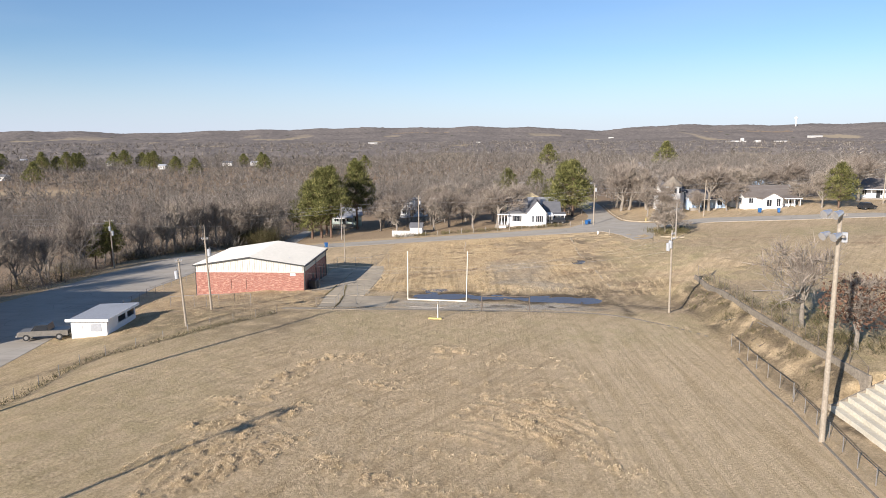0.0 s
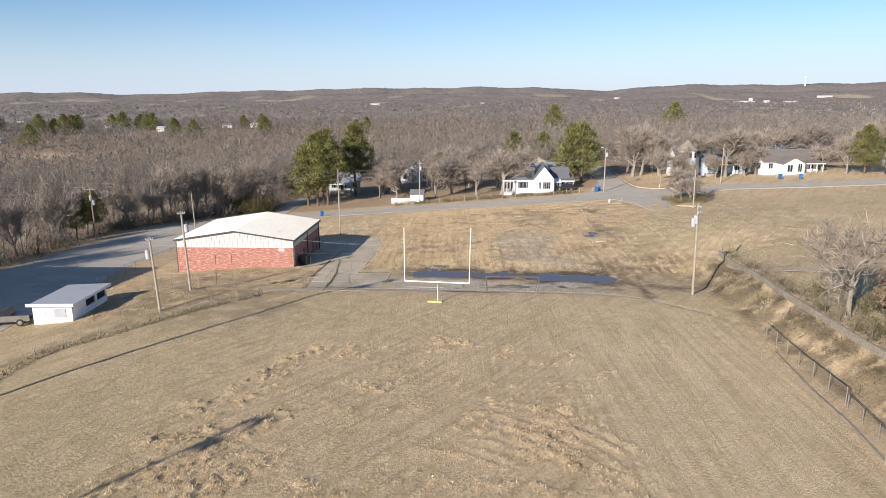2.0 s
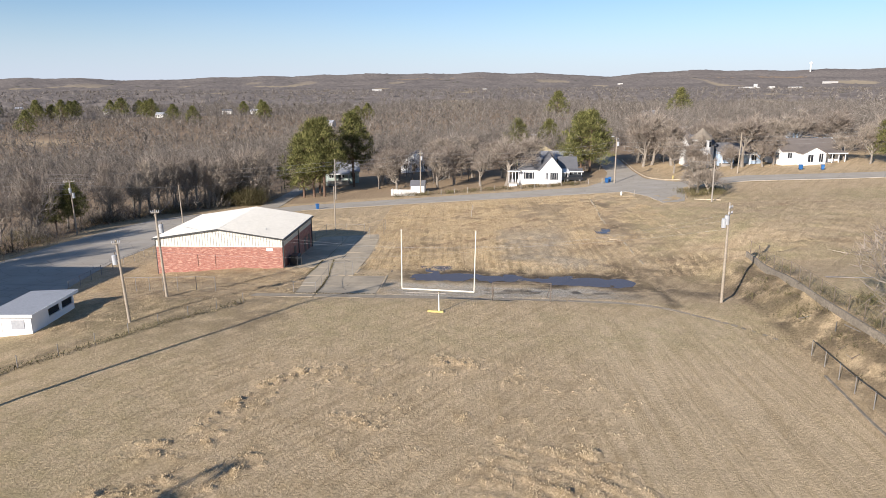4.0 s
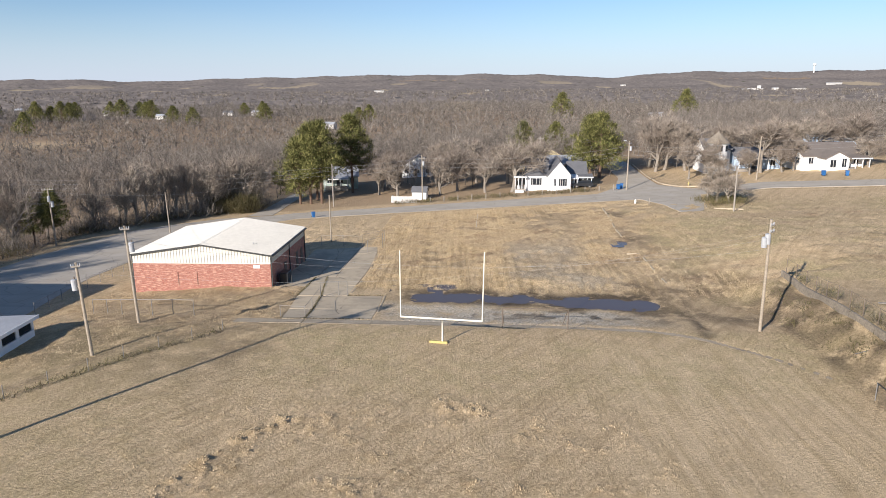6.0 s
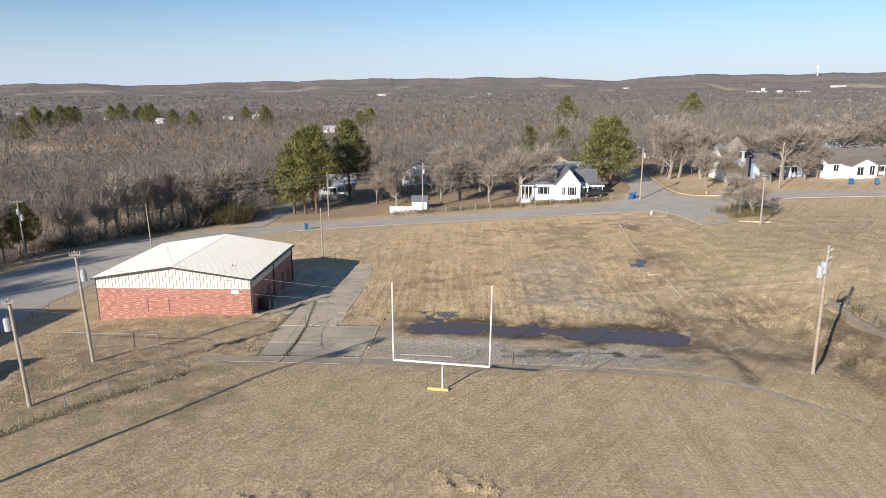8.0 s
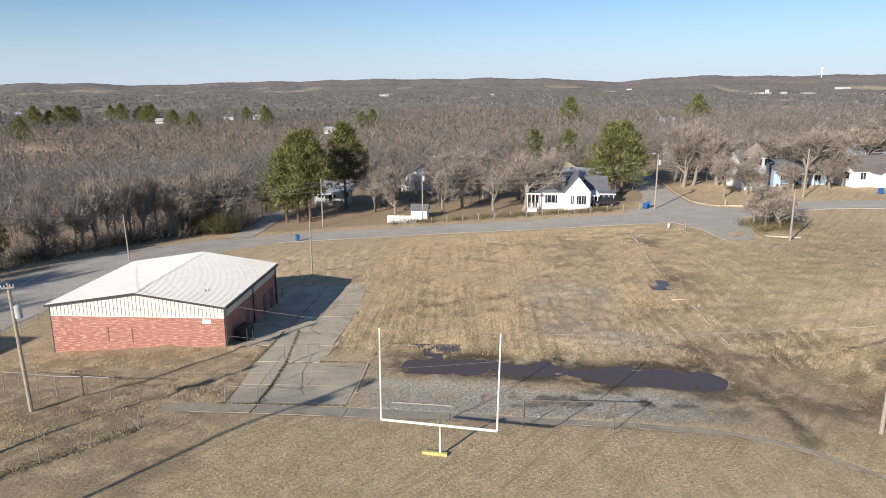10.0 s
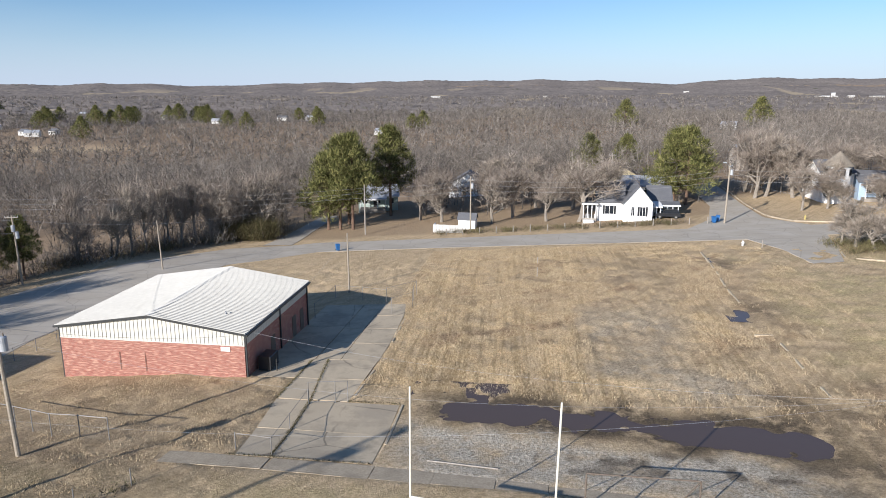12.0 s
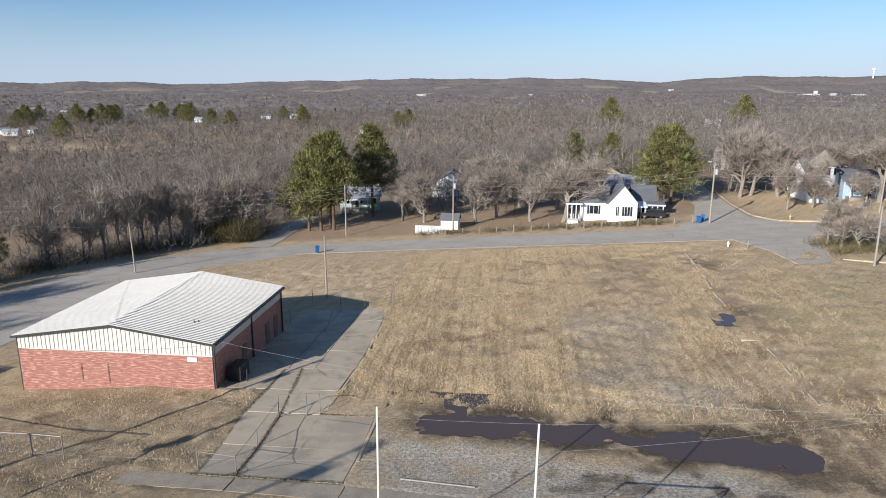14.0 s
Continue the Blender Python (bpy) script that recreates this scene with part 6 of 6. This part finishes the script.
far = new("far_woods", grid_mesh("far_woods", CX, CY, CZ, material("far_canopy", canopy_build), smooth=True))
fa = far.data.color_attributes.new("fields", "FLOAT_COLOR", "POINT")
fa.data.foreach_set("color", np.repeat(field_gap.reshape(-1, 1), 4, 1).reshape(-1).astype(np.float32))
tagged(far, "grey-brown wooded plain and low hills to the horizon", "woods", kind="stuff")


# ---- far town ----
def far_block(x, y, w, d, h, mat, label, z=None):
    b = thing("far_building", label, "building", x, y, zt(x, y) + 6 if z is None else z, random.uniform(-20, 20), group="far buildings")
    part("walls", Shape().box(-w / 2, -d / 2, -12, w / 2, d / 2, h), mat, b)
    part("roof", Shape().box(-w / 2 - 0.5, -d / 2 - 0.5, h, w / 2 + 0.5, d / 2 + 0.5, h + 1.0), FLATROOF, b)


random.seed(4)
PALE = surface("pale_sheet_metal", (0.50, 0.48, 0.44), (0.60, 0.58, 0.53), 0.5, 0.05, 0.7, 0.0)
for x, y, w, h in ((905, 2330, 18, 3), (940, 2360, 24, 4), (985, 2400, 12, 3), (1050, 2440, 20, 5), (1010, 2480, 12, 13), (1110, 2400, 34, 3), (1165, 2480, 14, 3), (-357, 2500, 34, 5), (1480, 2900, 60, 8), (40, 2350, 14, 3), (700, 3300, 22, 5)):
    far_block(x, y, w, 16, h, PALE, "distant pale industrial building on the plain", zt(x, y) + 9)
for x, y in FAR_HOMES:
    small_house(x, y, random.uniform(-30, 30), random.uniform(9, 13), 8, 3.0, 2.2, OLDWHITE, random.choice((FLATROOF, FLATROOF, SHINGLE)), "distant pale house among bare woods", True, False, 3, zoff=3.0)
tw = thing("water_tower", "white water tower on the far ridge", "water tower", 1895, 3970, zt(1895, 3970))
part("stem", Shape().tube((0, 0, -5), (0, 0, 44), 3.5, n=12), WHITE, tw)
part("tank", Shape().tube((0, 0, 44), (0, 0, 50), 3.5, 9, n=16).tube((0, 0, 50), (0, 0, 57), 9, 9, n=16).tube((0, 0, 57), (0, 0, 61), 9, 1, n=16), WHITE, tw)


# ---- paving slabs and turf, last ----
def walkway():
    w = tagged(new("walkway"), "narrow cracked concrete path along the field end", "pavement", kind="structure")
    pts = along(list(zip(WALK_X, WALK_Y)), 0.75)
    r = random.Random(2)
    keep = [0]
    while keep[-1] < len(pts) - 1:
        keep.append(min(len(pts) - 1, keep[-1] + (r.randrange(3, 7) if pts[keep[-1]][0] < 18 else 2)))
    pts = [pts[k] for k in keep]
    for (x0, y0), (x1, y1) in zip(pts, pts[1:]):
        d = Vector((x1 - x0, y1 - y0, 0))
        o = d.cross(Vector((0, 0, 1))).normalized() * float(np.interp(x0, WALK_X, WALK_W)) * r.uniform(0.9, 1.08)
        skew = d.normalized() * r.uniform(-0.12, 0.12)
        a, b = Vector((x0, y0, 0)) + d * 0.006 + skew, Vector((x1, y1, 0)) - d * 0.006 + skew
        s = Shape()
        hi = [p + Vector((0, 0, zt(p.x, p.y) - 0.012 + r.uniform(-0.02, 0.012))) for p in (a - o, a + o, b + o, b - o)]
        lo = [p - Vector((0, 0, 0.2)) for p in hi]
        s.quad(*hi)
        for i in range(4):
            s.quad(hi[i], lo[i], lo[(i + 1) % 4], hi[(i + 1) % 4])
        part("slab", s, PATH_STONE, w)


walkway()


def yard():
    """Cast slabs of the yard, row by row, each a little out of level, with weedy joints."""
    w = tagged(new("pavement"), "cracked old concrete yard beside the brick building", "pavement", kind="structure")
    r = random.Random(9)
    rows = [(7.25, 11.7, (-16.4, -14.05, -7.4), (-16.8, -14.2, -7.4)), (11.7, 16.6, (-16.8, -14.2, -7.4), (-17.2, -14.4, -7.45)),
            (16.7, 20.9, (-17.2, -14.5, -11.5), (-17.2, -15.1, -11.3)), (20.9, 25.4, (-21.15, -17.1, -15.1, -11.3), (-21.15, -17.0, -15.7, -11.1))]
    ys = [25.4, 30.0, 34.6, 39.2, 43.6]
    for a, b in zip(ys, ys[1:]):
        la, lb, ra, rb = (float(np.interp(y, AP_Y, e)) for e in (AP_L, AP_R) for y in (a, b))
        rows.append((a, b, (la, -16.9, -14.6, ra), (lb, -16.9, -14.6, rb)))
    for y0, y1, lo, hi in rows:
        for i in range(len(lo) - 1):
            gap = [r.uniform(0.015, 0.05) for k in range(4)]
            lift = [r.uniform(-0.015, 0.035) for k in range(4)]
            u = np.linspace(0, 1, 5)
            U, V = np.meshgrid(u, u)
            L, R = lo[i] * (1 - V) + hi[i] * V + gap[0], lo[i + 1] * (1 - V) + hi[i + 1] * V - gap[1]
            X, Y = L * (1 - U) + R * U, (y0 + gap[2]) * (1 - V) + (y1 - gap[3]) * V
            Z = terrain(X, Y) + lift[0] * (1 - U) * (1 - V) + lift[1] * U * (1 - V) + lift[2] * U * V + lift[3] * (1 - U) * V
            X, Y, Z = (np.pad(q, 1, mode="edge") for q in (X, Y, Z))
            Z[0], Z[-1], Z[:, 0], Z[:, -1] = Z[0] - 0.2, Z[-1] - 0.2, Z[:, 0] - 0.2, Z[:, -1] - 0.2
            part("slab", grid_mesh("slab", X, Y, Z, CONCRETE, False), None, w)


yard()
jx = np.concatenate([np.linspace(-14.05, -14.5, 40), np.linspace(-14.5, -15.7, 26), np.linspace(-17, -7.6, 30), np.linspace(-11.4, -7.5, 14), np.linspace(-17.2, -17.1, 34)])
jy = np.concatenate([np.linspace(7.3, 16.6, 40), np.linspace(16.7, 25.4, 26), np.full(30, 7.2), np.full(14, 16.7), np.linspace(16.8, 25.0, 34)])
brush("undergrowth", "dead weeds rooted in the joints of the concrete", jx, jy, 26, 0.07, 0.12, BRUSH, 15)


def kerb_line(name, label, pts, mat=None, top=0.22, broken=0.0):
    k = tagged(new(name), label, "kerb", kind="structure")
    gaps = random.Random(len(pts))
    for (x0, y0), (x1, y1) in zip(pts, pts[1:]):
        if gaps.random() < broken:
            continue
        d = Vector((x1 - x0, y1 - y0, 0))
        rz = math.degrees(math.atan2(d.y, d.x))
        z = (zt(x0, y0) + zt(x1, y1)) / 2
        slope = math.degrees(math.atan2(zt(x1, y1) - zt(x0, y0), d.length))
        m = pose((x0 + x1) / 2, (y0 + y1) / 2, z, 0, -slope, rz)
        part("kerb_stone", Shape().box(-d.length / 2 + 0.01, -0.09, -0.2, d.length / 2 - 0.01, 0.09, top, m, bevel=0.02), mat or CONCRETE, k)


kerb_line("kerb_corner", "pale concrete kerb round the street corner", along([(55, 84.8), (49, 85.3), (45, 87.5), (42.8, 93), (43, 106), (45.1, 130)], 2.5))
kerb_line("kerb_driveway", "broken concrete kerb beside the driveway", along([(49, 75.4), (45.5, 72), (43.6, 66), (42, 60), (47, 57)], 1.6), None, 0.16, 0.25)
kerb_line("kerb_lot", "sunken line of pale stones across the lot", along([(24.7, 33.0), (24.8, 27), (25.0, 21.2)], 1.6), CONCRETE, 0.185, 0.3)
kerb_line("kerb_lot", "sunken line of pale stones across the lot", along([(21.4, 33.2), (24.6, 33.1)], 1.4), CONCRETE, 0.185, 0.3)
kerb_line("kerb_lot", "sunken line of pale stones across the lot", along([(25.6, 65.5), (24.9, 55), (24.2, 47.5), (24.1, 42)], 1.6), CONCRETE, 0.185, 0.3)
kerb_line("kerb_yard", "low broken kerb along the concrete yard", along([(-11.25, 17.6), (-10.85, 26), (-11.05, 38)], 1.8), None, 0.06, 0.4)
kerb_line("kerb_yard", "low broken kerb along the concrete yard", along([(-7.2, 10.2), (-7.25, 16.6)], 1.6), None, 0.08, 0.4)


def turf(name, label, n, x0, x1, y0, y1, h, w, mat, seed, keep):
    g = np.random.default_rng(seed)
    x, y = g.uniform(x0, x1, n), g.uniform(y0, y1, n)
    m = keep(x, y, g)
    x, y = x[m], y[m]
    k = len(x)
    z = terrain(x, y) + relief(x, y) - 0.02
    p = np.stack([x, y, z], -1)
    a = g.uniform(0, 2 * np.pi, k)
    o = np.stack([np.cos(a), np.sin(a), np.zeros(k)], -1) * (w * g.uniform(0.4, 1.4, (k, 1)))
    lean = g.normal(size=(k, 3)) * h * 0.6
    lean[:, 2] = h * g.uniform(0.3, 1.5, k)
    return tagged(new(name, soup(name, np.stack([p - o, p + o, p + lean], 1), mat)), label, "grass", kind="stuff")


def dry(x, y, g):
    """Off the paving and the water."""
    ok = (paved(x, y) < 0.3) & ~((x > -38) & (x < -21.0) & (y > 20) & (y < 36.2))
    ok &= basin(x, y) < 0.05
    ok &= ~((x < -44) | ((y > 73) & (y < 88)))
    ok &= ~((x > -42.5) & (x < -37.8) & (y > -5.6) & (y < 3))
    return ok


def clumped(x, y, g):
    c = fuzz(x, y, 0.35, 31) + 0.7 * fuzz(x, y, 0.9, 32) + 0.6 * fuzz(x, y, 0.06, 33)
    return dry(x, y, g) & (c + g.normal(size=len(x)) * 0.4 > 0.15)


turf("grass", "short dry tan turf of the playing field", 120000, -44, 33, -56, 9, 0.05, 0.018, TUFT, 1, clumped)
turf("grass", "torn pale straw clods in the field", 260000, -24, 20, -50, -8, 0.10, 0.022, TUFT, 2, lambda x, y, g: clods(x, y) > 0.3)
turf("grass", "straw stubble standing in the puddle edge", 40000, -6, 25, 10, 21, 0.05, 0.013, BRUSH, 7, lambda x, y, g: (basin(x, y) > 0.01) & (basin(x, y) + g.normal(size=len(x)) * 0.03 < 0.085))
def rank(x, y, g):
    """Where the lot's weeds stand: in rough rows, thin on tilled, muddy and worn ground."""
    bare_ = S(6.3, 8.3, x) * S(19, 15.5, x) * S(20.5, 23, y) * S(44, 40, y)
    row = 0.45 * np.sin((x + 0.4 * fuzz(x, y, 0.15, 46)) * 5.2) * S(52, 34, y)
    v = 0.6 * fuzz(x, y, 0.12, 44) + 0.8 * fuzz(x, y, 0.6, 45) + row + 0.35 - 1.5 * bare_ + 0.5 * bell(x, -4, 9) - 0.8 * worn(x, y) - 0.6 * S(22, 27, x)
    return dry(x, y, g) & (y > 19 - 0.09 * x) & (v > g.normal(size=len(x)) * 0.22)


turf("weeds", "golden dry weeds filling the lot", 250000, -13, 34, 16.5, 73, 0.17, 0.019, WEED, 3, rank)
turf("weeds", "dry weeds round the brick building", 30000, -46, -10, 2, 75, 0.10, 0.018, WEED, 4, dry)
turf("weeds", "tussocky dry grass between field fence and building", 70000, -44, -16.5, -14, 20, 0.13, 0.02, WEED, 8, lambda x, y, g: dry(x, y, g) & (y > 5 + 0.85 * (x + 19)) & (fuzz(x, y, 0.5, 47) + 0.7 * fuzz(x, y, 1.2, 48) > g.normal(size=len(x)) * 0.3))
turf("weeds", "dry grass of bank and upper lawn", 60000, 30, 95, -48, 72, 0.08, 0.02, WEED, 5, lambda x, y, g: ~((x > 33) & (x < 40) & (y < -26.5)) & ((x > 35.6) | (y > 17) | (g.random(len(x)) < 0.2)))
